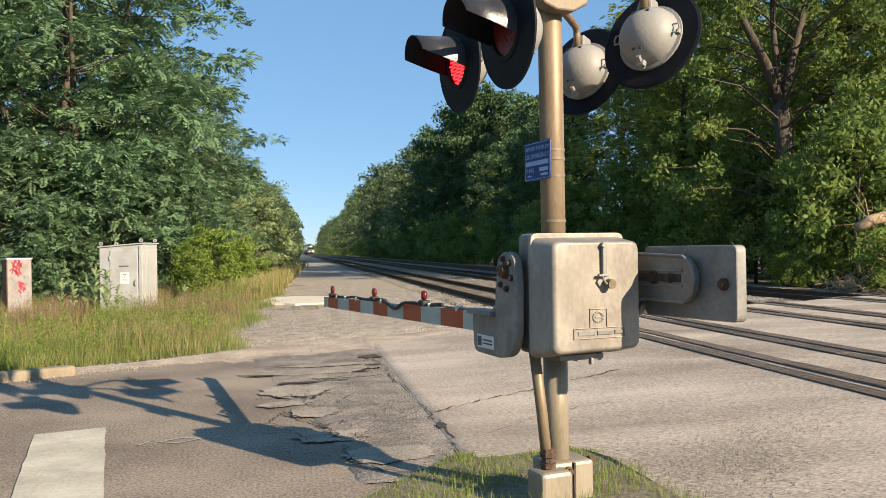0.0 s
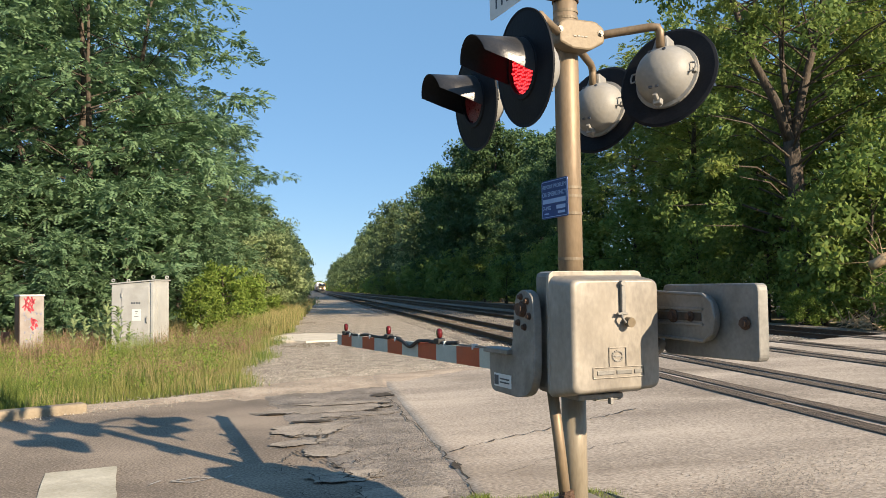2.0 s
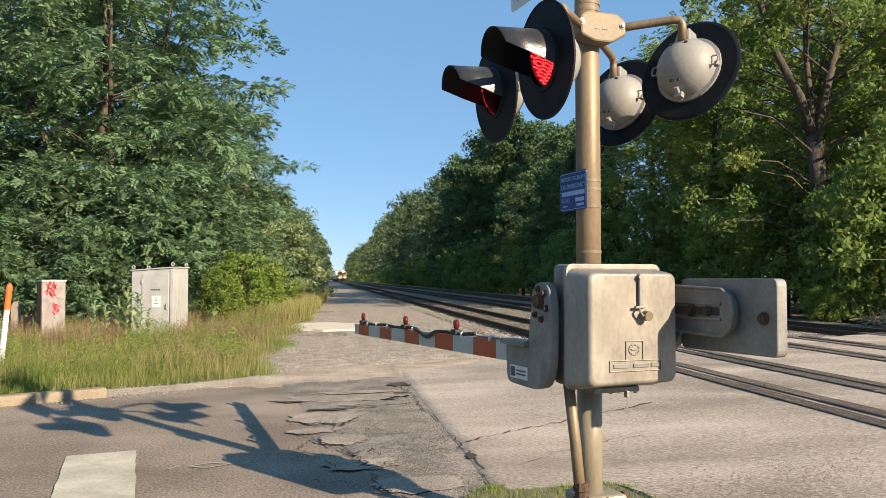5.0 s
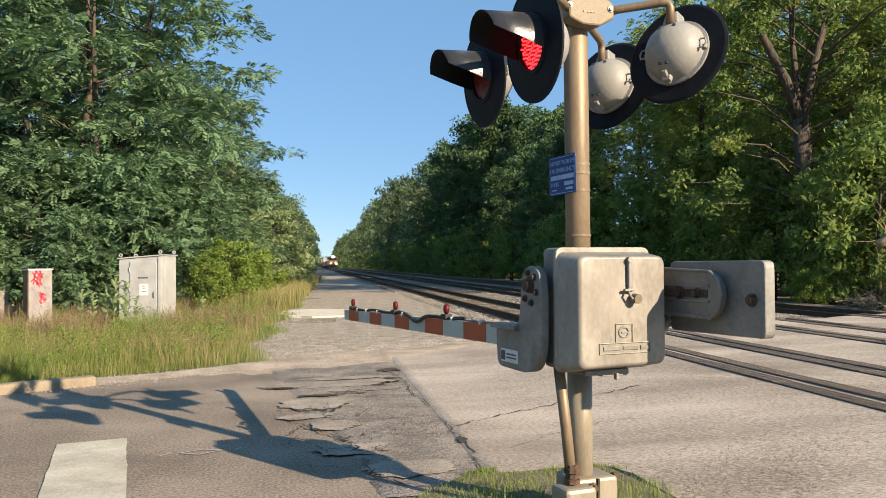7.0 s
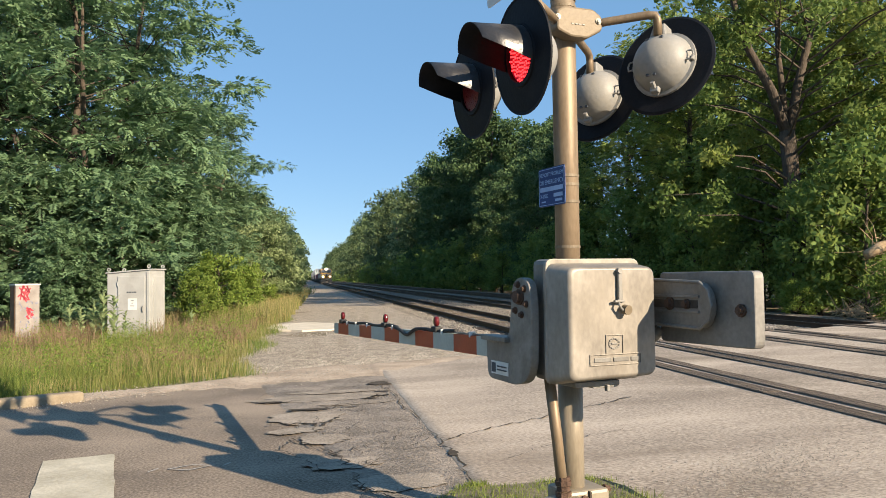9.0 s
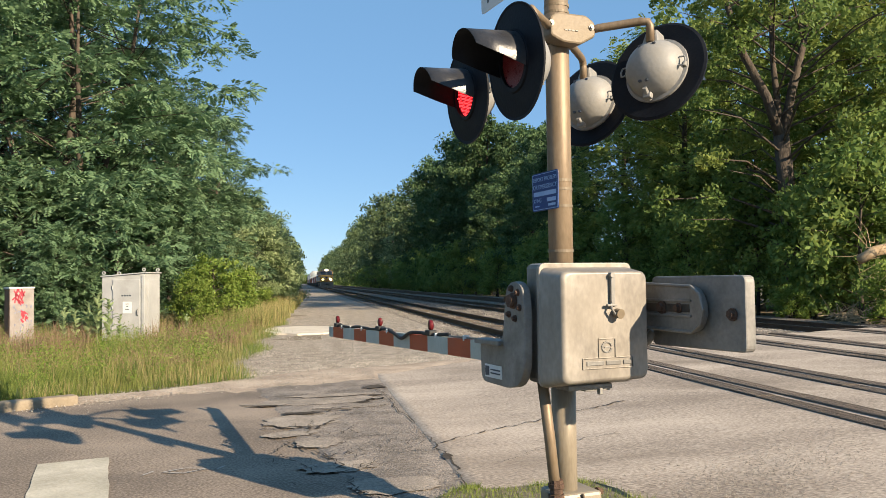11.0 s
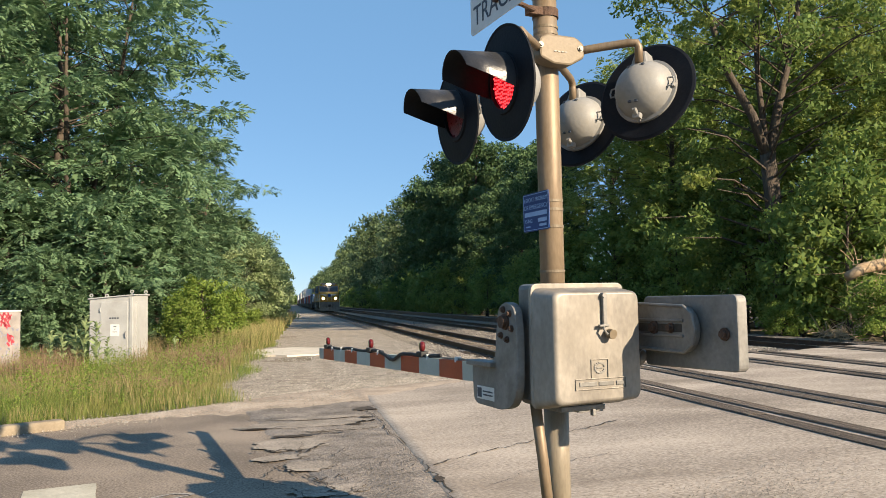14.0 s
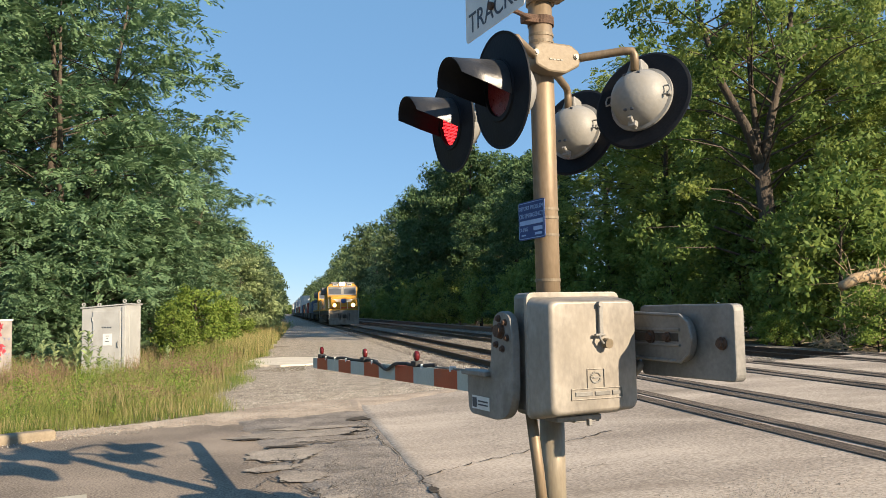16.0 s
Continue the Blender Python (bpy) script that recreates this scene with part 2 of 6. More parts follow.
# ---- mesh helpers ----
def part(name, bm, material, parent=None, label="", smooth=False):
    me = bpy.data.meshes.new(name)
    if smooth:
        for f in bm.faces:
            f.smooth = True
    bm.to_mesh(me)
    bm.free()
    me.materials.append(material)
    ob = new(name, me)
    ob.parent = parent
    if label:
        ob["label"] = label
    return ob


def empty(name, m=None):
    e = new(name)
    e.empty_display_size = 0.2
    if m is not None:
        e.matrix_basis = m
    return e


def box(bm, c, s, bevel=0.0, m=None, seg=2):
    r = bmesh.ops.create_cube(bm, size=1)
    vs = r["verts"]
    for v in vs:
        v.co = Vector((v.co.x * s[0] + c[0], v.co.y * s[1] + c[1], v.co.z * s[2] + c[2]))
    if bevel:
        es = list({e for v in vs for e in v.link_edges})
        r = bmesh.ops.bevel(bm, geom=es, offset=bevel, segments=seg, affect="EDGES", profile=0.5)
        vs = r["verts"]
    if m is not None:
        bmesh.ops.transform(bm, matrix=m, verts=list(vs))
    return bm


def boxm(c, s, bevel=0.0, m=None, seg=2):
    return box(bmesh.new(), c, s, bevel, m, seg)


def tube(bm, pts, radii, n=12, caps=True):
    """A round pipe through points, with a radius for each."""
    pts = [Vector(p) for p in pts]
    if not isinstance(radii, (list, tuple)):
        radii = [radii] * len(pts)
    rings, side = [], None
    for i, p in enumerate(pts):
        d = (pts[min(i + 1, len(pts) - 1)] - pts[max(i - 1, 0)]).normalized()
        if side is None:
            side = d.orthogonal().normalized()
        side = (side - d * side.dot(d)).normalized()
        up = d.cross(side)
        rings.append([bm.verts.new(p + (side * cos(2 * pi * k / n) + up * sin(2 * pi * k / n)) * radii[i]) for k in range(n)])
    for a, b in zip(rings, rings[1:]):
        for k in range(n):
            bm.faces.new((a[k], a[(k + 1) % n], b[(k + 1) % n], b[k]))
    if caps:
        bm.faces.new(rings[0][::-1])
        bm.faces.new(rings[-1])
    return bm


def tubem(pts, radii, n=12, caps=True):
    return tube(bmesh.new(), pts, radii, n, caps)


def prism(outline, depth, bevel=0.0, m=None, bm=None):
    """An outline in x, z pushed along y by depth (from -depth/2)."""
    bm = bm or bmesh.new()
    vs = [bm.verts.new((x, -depth / 2, z)) for x, z in outline]
    f = bm.faces.new(vs)
    r = bmesh.ops.extrude_face_region(bm, geom=[f])
    up = [g for g in r["geom"] if isinstance(g, bmesh.types.BMVert)]
    bmesh.ops.translate(bm, vec=(0, depth, 0), verts=up)
    bmesh.ops.recalc_face_normals(bm, faces=bm.faces)
    if bevel:
        es = [e for e in bm.edges if abs(e.verts[0].co.y - e.verts[1].co.y) < 1e-6]
        bmesh.ops.bevel(bm, geom=es, offset=bevel, segments=2, affect="EDGES", profile=0.5)
    if m is not None:
        bmesh.ops.transform(bm, matrix=m, verts=bm.verts)
    return bm


def lathe(profile, n=24, m=None):
    """A profile of (radius, height) turned about z."""
    bm = bmesh.new()
    rings = []
    for r, h in profile:
        rings.append([bm.verts.new((r * cos(2 * pi * k / n), r * sin(2 * pi * k / n), h)) for k in range(n)] if r > 1e-5 else [bm.verts.new((0, 0, h))])
    for a, b in zip(rings, rings[1:]):
        for k in range(n):
            q = [a[k % len(a)], a[(k + 1) % n % len(a)], b[(k + 1) % n % len(b)], b[k % len(b)]]
            q = list(dict.fromkeys(q))
            if len(q) > 2:
                bm.faces.new(q)
    bmesh.ops.recalc_face_normals(bm, faces=bm.faces)
    if m is not None:
        bmesh.ops.transform(bm, matrix=m, verts=bm.verts)
    return bm


def mesh_np(name, verts, faces, material, parent=None):
    """A mesh from arrays of corners and equal-sided faces."""
    me = bpy.data.meshes.new(name)
    nf, k = faces.shape
    me.vertices.add(len(verts))
    me.vertices.foreach_set("co", np.asarray(verts, np.float32).ravel())
    me.loops.add(nf * k)
    me.loops.foreach_set("vertex_index", faces.astype(np.int32).ravel())
    me.polygons.add(nf)
    me.polygons.foreach_set("loop_start", np.arange(0, nf * k, k, dtype=np.int32))
    me.update(calc_edges=True)
    me.materials.append(material)
    ob = new(name, me)
    ob.parent = parent
    return ob


def words(text, size, material, parent, m, name="lettering", depth=0.002):
    cu = bpy.data.curves.new(name, "FONT")
    cu.body, cu.size, cu.extrude, cu.align_x, cu.align_y = text, size, depth, "CENTER", "CENTER"
    tmp = bpy.data.objects.new(name, cu)
    scene.collection.objects.link(tmp)
    me = bpy.data.meshes.new_from_object(tmp.evaluated_get(bpy.context.evaluated_depsgraph_get()))
    bpy.data.objects.remove(tmp)
    me.materials.clear()
    me.materials.append(material)
    ob = new(name, me)
    ob.parent = parent
    ob.matrix_basis = m
    return ob


def smooth_noise(x, y, s):
    return noise.noise((x * s, y * s, 3.7))


# ---- ground ----
def road_far(x):
    """The road's far edge, as y at x."""
    return 13.0 + 0.6 * x if x < 3 else 14.8 + 0.39 * (x - 3)


def rise(x):
    """The road climbs a little towards the rails."""
    s = min(max((x - 1.5) / 3.2, 0), 1)
    return 0.09 * s * s * (3 - 2 * s)


def sheet(name, xs, y_of, ny, z_of, material, label, thick=0.0, ragged=0.0):
    """A sheet between two edges: y_of(x) gives near and far y."""
    bm = bmesh.new()
    grid = []
    for x in xs:
        a, b = y_of(x)
        row = []
        for j in range(ny + 1):
            y = a + (b - a) * j / ny
            if j == ny and ragged:
                y += ragged * (smooth_noise(x, 0, 1.7) + 0.6 * smooth_noise(x, 5, 6))
            row.append(bm.verts.new((x, y, z_of(x, y))))
        grid.append(row)
    for r, s in zip(grid, grid[1:]):
        for j in range(ny):
            bm.faces.new((r[j], s[j], s[j + 1], r[j + 1]))
    ob = part(name, bm, material, smooth=True)
    return tagged(ob, label, name.split("_")[0], kind="structure")


def span(a, b, n):
    return [a + (b - a) * i / n for i in range(n + 1)]


def dip(x, y):
    """How far the verge lies below the road."""
    a = np.clip((y - 13.3 - 0.6 * x) / 6, 0, 1)
    b = np.clip((-1.3 - x) / 2.6, 0, 1)
    return -0.17 * a * a * (3 - 2 * a) * b * b * (3 - 2 * b)


bm = bmesh.new()
vs = [bm.verts.new((x, y, -0.30)) for x, y in ((-2500, -1500), (2500, -1500), (2500, 4500), (-2500, 4500))]
bm.faces.new(vs)
tagged(part("ground", bm, M_EARTH), "bare brown earth under weeds and woods", "ground", kind="structure")

# earth under the weeds beside the road
sheet("ground_verge", span(-60, 0.5, 60), lambda x: (road_far(x) - 0.5, 260), 60,
      lambda x, y: -0.03 + float(dip(x, y)) + 0.03 * smooth_noise(x, y, 0.4), M_EARTH, "weedy earth verge beside the road")
sheet("road", span(-45, 1.15, 90), lambda x: (-14, road_far(x)), 50,
      lambda x, y: 0.006 * smooth_noise(x, y, 0.7), M_ASPHALT, "worn dark grey asphalt road", ragged=0.25)
sheet("crossing_road", [1.1, 1.125] + span(1.25, 40, 110), lambda x: (-14, road_far(x)), 60,
      lambda x, y: -0.004 if x < 1.105 else 0.016 + rise(x) + 0.005 * smooth_noise(x, y, 0.5), M_CROSS, "pale worn asphalt surface of the level crossing", ragged=0.2)


def gravel_left(y):
    return -1.35 + max(0, y - 16) * 0.022


sheet("gravel", span(13.0, 120, 80), lambda y: (gravel_left(y), 4.1), 24,
      lambda y, x: -0.018 + 0.035 * smooth_noise(x, y, 0.35), M_GRAVEL, "grey gravel track beside the rails")
ob = bpy.data.objects["gravel"]
for v in ob.data.vertices:                      # that sheet was laid with x and y exchanged
    v.co = (v.co.y, v.co.x, v.co.z if v.co.x > road_far(v.co.y) else -0.05)
ob.data.flip_normals()
# far gravel and ballast bed, running on to the distance
sheet("gravel_far", span(0, 4.1, 4), lambda x: (118, 1200), 40, lambda x, y: -0.03, M_GRAVEL, "grey gravel track beside the rails")
TRACKS = (6.10, 10.2, 14.35)


def bed(x):
    """Ballast is heaped at the shoulders and lower between the rails."""
    near = min(abs(x - c) for c in TRACKS)
    return -0.06 + (0.05 if 4.25 < x and near > 1.25 else 0.0)


sheet("ballast", span(3.9, 17.2, 80), lambda x: (road_far(x) - 0.05, 1200), 90,
      lambda x, y: bed(x) + 0.012 * smooth_noise(x, y, 0.8), M_BALLAST, "dark stained ballast bed of the railway")


def build_rails():
    for n, xc in enumerate(TRACKS):
        tr = empty("railway_track")
        tagged(tr, "rusty steel rails on timber sleepers", "railway track", "parallel railway tracks", "structure")
        for side in (-0.752, 0.752):
            x, bm = xc + side, bmesh.new()
            prof = ((-0.068, -0.075), (0.068, -0.075), (0.068, -0.06), (0.01, -0.05), (0.01, 0.055), (0.034, 0.065), (0.034, 0.092), (-0.034, 0.092), (-0.034, 0.065), (-0.01, 0.055), (-0.01, -0.05), (-0.068, -0.06))
            a = [bm.verts.new((x + px, -14, pz)) for px, pz in prof]
            b = [bm.verts.new((x + px, 1200, pz)) for px, pz in prof]
            for k in range(len(prof)):
                bm.faces.new((a[k], b[k], b[(k + 1) % 12], a[(k + 1) % 12]))
            bmesh.ops.recalc_face_normals(bm, faces=bm.faces)
            rail = part("rail", bm, M_RAIL, tr)
            part("running_surface", boxm((x, 593, 0.0945), (0.062, 1214, 0.005)), M_RAILTOP, rail, "worn bright rail head")
        y0 = road_far(xc) + 0.4
        box_v = np.array([(sx * 1.3, sy * 0.115, sz) for sx in (-1, 1) for sy in (-1, 1) for sz in (-0.2, -0.045)], np.float32)
        box_f = np.array([(0, 1, 3, 2), (4, 6, 7, 5), (0, 4, 5, 1), (2, 3, 7, 6), (1, 5, 7, 3), (0, 2, 6, 4)])
        ys = np.arange(y0, 240, 0.55)
        v = (box_v[None] + np.stack([np.full(len(ys), xc) + np.random.normal(0, 0.03, len(ys)), ys, np.random.normal(0, 0.008, len(ys))], 1)[:, None]).reshape(-1, 3)
        f = (box_f[None] + 8 * np.arange(len(ys))[:, None, None]).reshape(-1, 4)
        tagged(mesh_np("sleepers", v, f, M_TIE, tr), kind="stuff")


build_rails()


def stones(name, n, y_fun, zf, size, seed, label, material):
    """Loose stones as uneven little blocks."""
    rng = np.random.default_rng(seed)
    base = np.array([(1, 0, -0.4), (-1, 0, -0.4), (0, 1, -0.4), (0, -1, -0.4), (0, 0, 1)], np.float32)
    tri = np.array([(0, 2, 4), (2, 1, 4), (1, 3, 4), (3, 0, 4), (0, 3, 2), (2, 3, 1)])
    x, y = y_fun(rng, n)
    z = np.array([zf(a, b) for a, b in zip(x, y)])
    s = rng.uniform(size[0], size[1], n)[:, None, None] * rng.uniform(0.6, 1.2, (n, 5, 1))
    v = base[None] * s * np.array([1, 1, 0.7])
    a = rng.uniform(0, 6.28, n)
    c, d = np.cos(a)[:, None], np.sin(a)[:, None]
    v = np.stack([v[..., 0] * c - v[..., 1] * d, v[..., 0] * d + v[..., 1] * c, v[..., 2] + 0.35 * v[..., 0]], -1)
    v += np.stack([x, y, z], 1)[:, None]
    f = (tri[None] + 5 * np.arange(n)[:, None, None]).reshape(-1, 3)
    return tagged(mesh_np(name, v.reshape(-1, 3), f, material), label, "gravel", kind="stuff")


def lot(rng, n):
    y = 12.5 + 32 * rng.random(n) ** 1.7
    x = -1.6 + (6.3 * rng.random(n))
    ok = y > 13.0 + 0.6 * x + 0.35
    y = np.where(ok, y, 13.4 + 0.6 * x + rng.random(n) * 1.5)
    return x, y


stones("loose_gravel", 42000, lot, lambda x, y: -0.012 + 0.035 * smooth_noise(x, y, 0.35) + (0.02 if x > 4.1 else 0), (0.007, 0.023), 5, "loose grey gravel stones beside the rails", M_STONE)


def between(rng, n):
    y = 15.5 + 45 * rng.random(n) ** 1.6
    x = 4.2 + 12 * rng.random(n)
    y = np.where(y > 14.8 + 0.39 * (x - 3) + 0.3, y, y + 5)
    return x, y


stones("ballast_stones", 16000, between, lambda x, y: bed(x) + 0.008, (0.018, 0.04), 6, "stained ballast stones between the rails", M_STONE)


def crumbs(rng, n):
    x = rng.normal(3.0, 0.75, n)
    y = 4.9 + 0.75 * (x - 2.6) + rng.normal(0, 0.4, n)
    return x, y


stones("loose_chippings", 4200, crumbs, lambda x, y: 0.022 + rise(x), (0.003, 0.008), 7, "small loose stones scattered on the asphalt", M_STONE)


# ---- crossing signal ----
U = Vector((0.975, 0.22, 0)).normalized()
V = Vector((-U.y, U.x, 0))
MAST = Vector((1.455, 4.58, 0))
SIG = Matrix(((U.x, V.x, 0, MAST.x), (U.y, V.y, 0, MAST.y), (0, 0, 1, 0), (0, 0, 0, 1)))   # local x along U, y along V


def rounded(pts, r, n=4):
    """A closed outline with rounded corners."""
    out = []
    for i, p in enumerate(pts):
        p, a, b = Vector(p), Vector(pts[i - 1]), Vector(pts[(i + 1) % len(pts)])
        da, db = (a - p), (b - p)
        k = min(r, da.length * 0.49, db.length * 0.49)
        s, e = p + da.normalized() * k, p + db.normalized() * k
        for j in range(n + 1):
            t = j / n
            out.append(tuple((1 - t) ** 2 * s + 2 * t * (1 - t) * p + t * t * e))
    return out


ON_U = Matrix.Rotation(radians(90), 4, "Z")       # prism outlines (x, z) laid into the local y, z plane


def bolt(bm, c, axis, r=0.014, h=0.02):
    c, axis = Vector(c), Vector(axis)
    tube(bm, [c, c + axis * h], r, 6)
    tube(bm, [c, c + axis * h * 0.4], r * 1.5, 10)


def bolts(name, places, axis, r, h, material, parent, label=""):
    for c in places:
        bm = bmesh.new()
        bolt(bm, c, axis, r, h)
        part(name, bm, material, parent, label)


def crossing_lamp(sig, local, aim, pipe):
    """One flashing lamp: disc, domed housing, visor, lens. Local z of the lamp is where it shines."""
    m = Matrix.Translation(local) @ Matrix.Rotation(radians(aim), 4, "Z") @ Matrix.Rotation(radians(90 + (15 if aim < 90 else 4)), 4, "Y") @ Matrix.Rotation(radians(90), 4, "Z")
    # lamp space: z ahead, y up
    disc = part("background_disc", lathe([(0.165, 0.0), (0.29, -0.012), (0.305, -0.006), (0.305, 0.004), (0.29, 0.0), (0.165, 0.012), (0.165, 0.0)], 48), M_BLACK, sig, "round black background plate", smooth=False)
    disc.matrix_basis = m
    dome = [(0.182, 0.002), (0.174, -0.03)] + [(0.172 * cos(a), -0.03 - 0.155 * sin(a)) for a in [radians(d) for d in range(8, 89, 8)]] + [(0, -0.185)]
    house = part("lamp_housing", lathe(dome, 36), M_LAMPBACK, sig, "pale grey domed lamp housing", smooth=True)
    house.matrix_basis = m
    part("rim_flange", lathe([(0.172, 0.0), (0.196, 0.0), (0.196, -0.018), (0.176, -0.022)], 36), M_LAMPBACK, house, "raised rim of the housing")
    part("neck", prism([(-0.062, 0.085), (0.062, 0.085), (0.034, 0.205), (-0.034, 0.205)], 0.10, 0.012, Matrix(((1, 0, 0, 0), (0, 0, 1, 0), (0, -1, 0, -0.075), (0, 0, 0, 1)))), M_LAMPBACK, house, "tapered neck casting")
    for x in (-1, 1):
        part("hinge_lug", boxm((x * 0.186, 0.0, -0.03), (0.014, 0.03, 0.025), 0.004), M_LAMPBACK, house)
        part("latch_loop", tubem([(x * 0.17, 0.026, -0.07), (x * 0.198, 0.026, -0.066), (x * 0.206, 0.0, -0.064), (x * 0.198, -0.026, -0.066), (x * 0.17, -0.026, -0.07)], 0.0055, 6), M_LAMPBACK, house, "bent wire latch")
    lb = bmesh.new()
    tube(lb, [(0, -0.155, -0.12), (0, -0.20, -0.05)], 0.014, 8)
    box(lb, (0, -0.185, -0.075), (0.05, 0.035, 0.035), 0.006)
    part("latch", lb, M_LAMPBACK, house)
    for px, py in ((0.045, 0.10), (-0.045, 0.10), (-0.02, -0.12), (0.02, -0.12)):
        r = math.hypot(px, py)
        zz = -0.03 - 0.155 * math.sqrt(1 - (r / 0.172) ** 2)
        part("marking", boxm((px, py, zz - 0.001), (0.018, 0.012, 0.012)), M_SIGNK, house, "small dark stencilled mark")
    # visor: a hood open below
    vb = bmesh.new()
    rows, n = [], 22
    for i in range(n + 1):
        ring = []
        for rr, t in ((0.156, 0.0), (0.158, 0.5), (0.161, 1.0), (0.157, 1.0), (0.154, 0.5), (0.151, 0.0)):
            lo = -22 + 40 * t
            a = radians(lo + (180 - 2 * lo) * i / n)
            ring.append(vb.verts.new((rr * cos(a), rr * sin(a), 0.012 + (0.275 + 0.02 * sin(a)) * t)))
        rows.append(ring)
    for a, b in zip(rows, rows[1:]):
        for k in range(5):
            vb.faces.new((a[k], b[k], b[k + 1], a[k + 1])).material_index = int(k > 1)
    bmesh.ops.recalc_face_normals(vb, faces=vb.faces)
    visor = part("visor", vb, M_VISOR, sig, "weathered black lamp hood", smooth=True)
    visor.data.materials.append(M_BLACK)        # matt black inside
    visor.matrix_basis = m
    lens = part("lens_rim", lathe([(0.136, 0.0), (0.168, 0.0), (0.160, 0.022), (0.136, 0.022), (0.136, 0.0)], 36), M_BLACK, sig)
    lens.matrix_basis = m
    # flasher: a made-up round panel of LEDs, dark on one face; it turns about its upright axis in place of switching
    fl = part("flasher_panel", lathe([(0, -0.002), (0.135, -0.002), (0.135, -0.006), (0, -0.006)], 36), M_DARKLED, sig, "dark red unlit side of the made-up flip panel")
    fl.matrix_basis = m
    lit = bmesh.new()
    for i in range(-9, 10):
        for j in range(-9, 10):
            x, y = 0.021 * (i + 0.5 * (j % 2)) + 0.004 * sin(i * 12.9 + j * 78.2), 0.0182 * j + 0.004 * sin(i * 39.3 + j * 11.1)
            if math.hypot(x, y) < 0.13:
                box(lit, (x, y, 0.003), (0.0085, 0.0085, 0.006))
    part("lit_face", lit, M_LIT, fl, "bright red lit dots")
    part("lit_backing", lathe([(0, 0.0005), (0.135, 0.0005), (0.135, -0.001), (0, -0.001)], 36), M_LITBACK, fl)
    part("lamp_pipe", tubem(pipe, 0.024, 12), M_MAST, sig, "bent tubular lamp arm", smooth=True)
    return fl, m


def build_signal():
    sig = empty("crossing_signal", SIG)
    tagged(sig, "aluminium railway crossing signal mast with red lamps and gate gear", "crossing signal")
    part("mast", tubem([(0, 0, 1.0), (0, 0, 2.2), (-0.006, 0, 4.25)], 0.0705, 32), M_MAST, sig, "weathered tan aluminium pipe", smooth=True)
    part("lower_mast", tubem([(0, 0, 0.1), (0, 0, 1.0)], 0.0705, 32), M_PALE, sig, "pale grey aluminium pipe", smooth=True)
    for z in (1.64, 2.05, 2.0, 1.90, 3.08, 3.04):
        part("band_clamp", tubem([(0, 0, z - 0.008), (0, 0, z + 0.008)], 0.0735, 28), M_BRASS, sig, "thin steel band")
    # foot
    fb = bmesh.new()
    box(fb, (0.03, -0.01, 0.12), (0.27, 0.25, 0.30), 0.02)
    box(fb, (-0.13, -0.14, 0.11), (0.20, 0.18, 0.28), 0.025)
    part("base_casting", fb, M_PALE, sig, "two-part cast junction base")
    b2 = bmesh.new()
    box(b2, (0.03, -0.138, 0.13), (0.012, 0.02, 0.27))
    part("base_seam", b2, M_CRACK, sig)
    for c in ((-0.015, -0.15, 0.225), (0.175, -0.06, 0.245), (0.175, -0.06, 0.05)):
        bolts("base_bolt", [c], (0, -1, 0) if c[0] < 0.1 else (1, 0, 0), 0.018, 0.035, M_RUST, sig)
    # conduit up to the gate gear
    part("conduit", tubem([(-0.135, -0.13, 0.25), (-0.165, -0.118, 0.60), (-0.20, -0.10, 0.96)], 0.031, 16), M_MAST, sig, "stained grey conduit pipe", smooth=True)
    b4 = bmesh.new()
    for z, r in ((0.27, 0.046), (0.30, 0.038), (0.33, 0.046), (0.35, 0.04)):
        tube(b4, [(-0.135, -0.13, z - 0.012), (-0.135, -0.13, z + 0.012)], r, 8)
    part("conduit_nut", b4, M_RUST, sig, "rusty pipe union")

    # gate machine
    part("machine_body", boxm((0.010, -0.165, 1.235), (0.57, 0.20, 0.66), 0.03), M_ALUDARK, sig, "grey cast gate machine case")
    flange = part("door_flange", prism(rounded([(-0.31, 0.895), (0.285, 0.90), (0.285, 1.565), (-0.31, 1.565)], 0.045), 0.03, 0.006, pose(0, -0.27, 0)), M_ALU, sig)
    db = bmesh.new()
    loops = []
    steps = [(0.0, -0.285), (0.003, -0.305), (0.012, -0.34), (0.028, -0.425)] + [(0.028 + 0.022 * (1 - cos(k * pi / 12)), -0.425 - 0.025 * sin(k * pi / 12)) for k in range(1, 7)]
    for inset, y in steps:
        o = rounded([(-0.305 + inset * 1.25, 0.895 + inset), (0.285 - inset * 0.55, 0.905 + inset), (0.285 - inset * 0.55, 1.54 - inset * 0.8), (-0.305 + inset * 1.25, 1.54 - inset * 0.8)], 0.05, 6)
        loops.append([db.verts.new((x, y, z)) for x, z in o])
    for a, b in zip(loops, loops[1:]):
        for k in range(len(a)):
            db.faces.new((a[k], a[(k + 1) % len(a)], b[(k + 1) % len(a)], b[k])).smooth = True
    db.faces.new(loops[-1])
    bmesh.ops.recalc_face_normals(db, faces=db.faces)
    door = part("machine_door", db, M_ALU, sig, "dented silver cast aluminium cover")
    hb = bmesh.new()
    box(hb, (0.035, -0.462, 1.41), (0.026, 0.02, 0.17), 0.005)
    tube(hb, [(0.03, -0.45, 1.495), (0.03, -0.478, 1.495)], 0.014, 10)
    box(hb, (0.02, -0.475, 1.335), (0.06, 0.02, 0.012), 0.003)
    tube(hb, [(0.02, -0.47, 1.34), (0.012, -0.49, 1.315), (0.03, -0.49, 1.29), (0.05, -0.485, 1.30)], 0.007, 8)
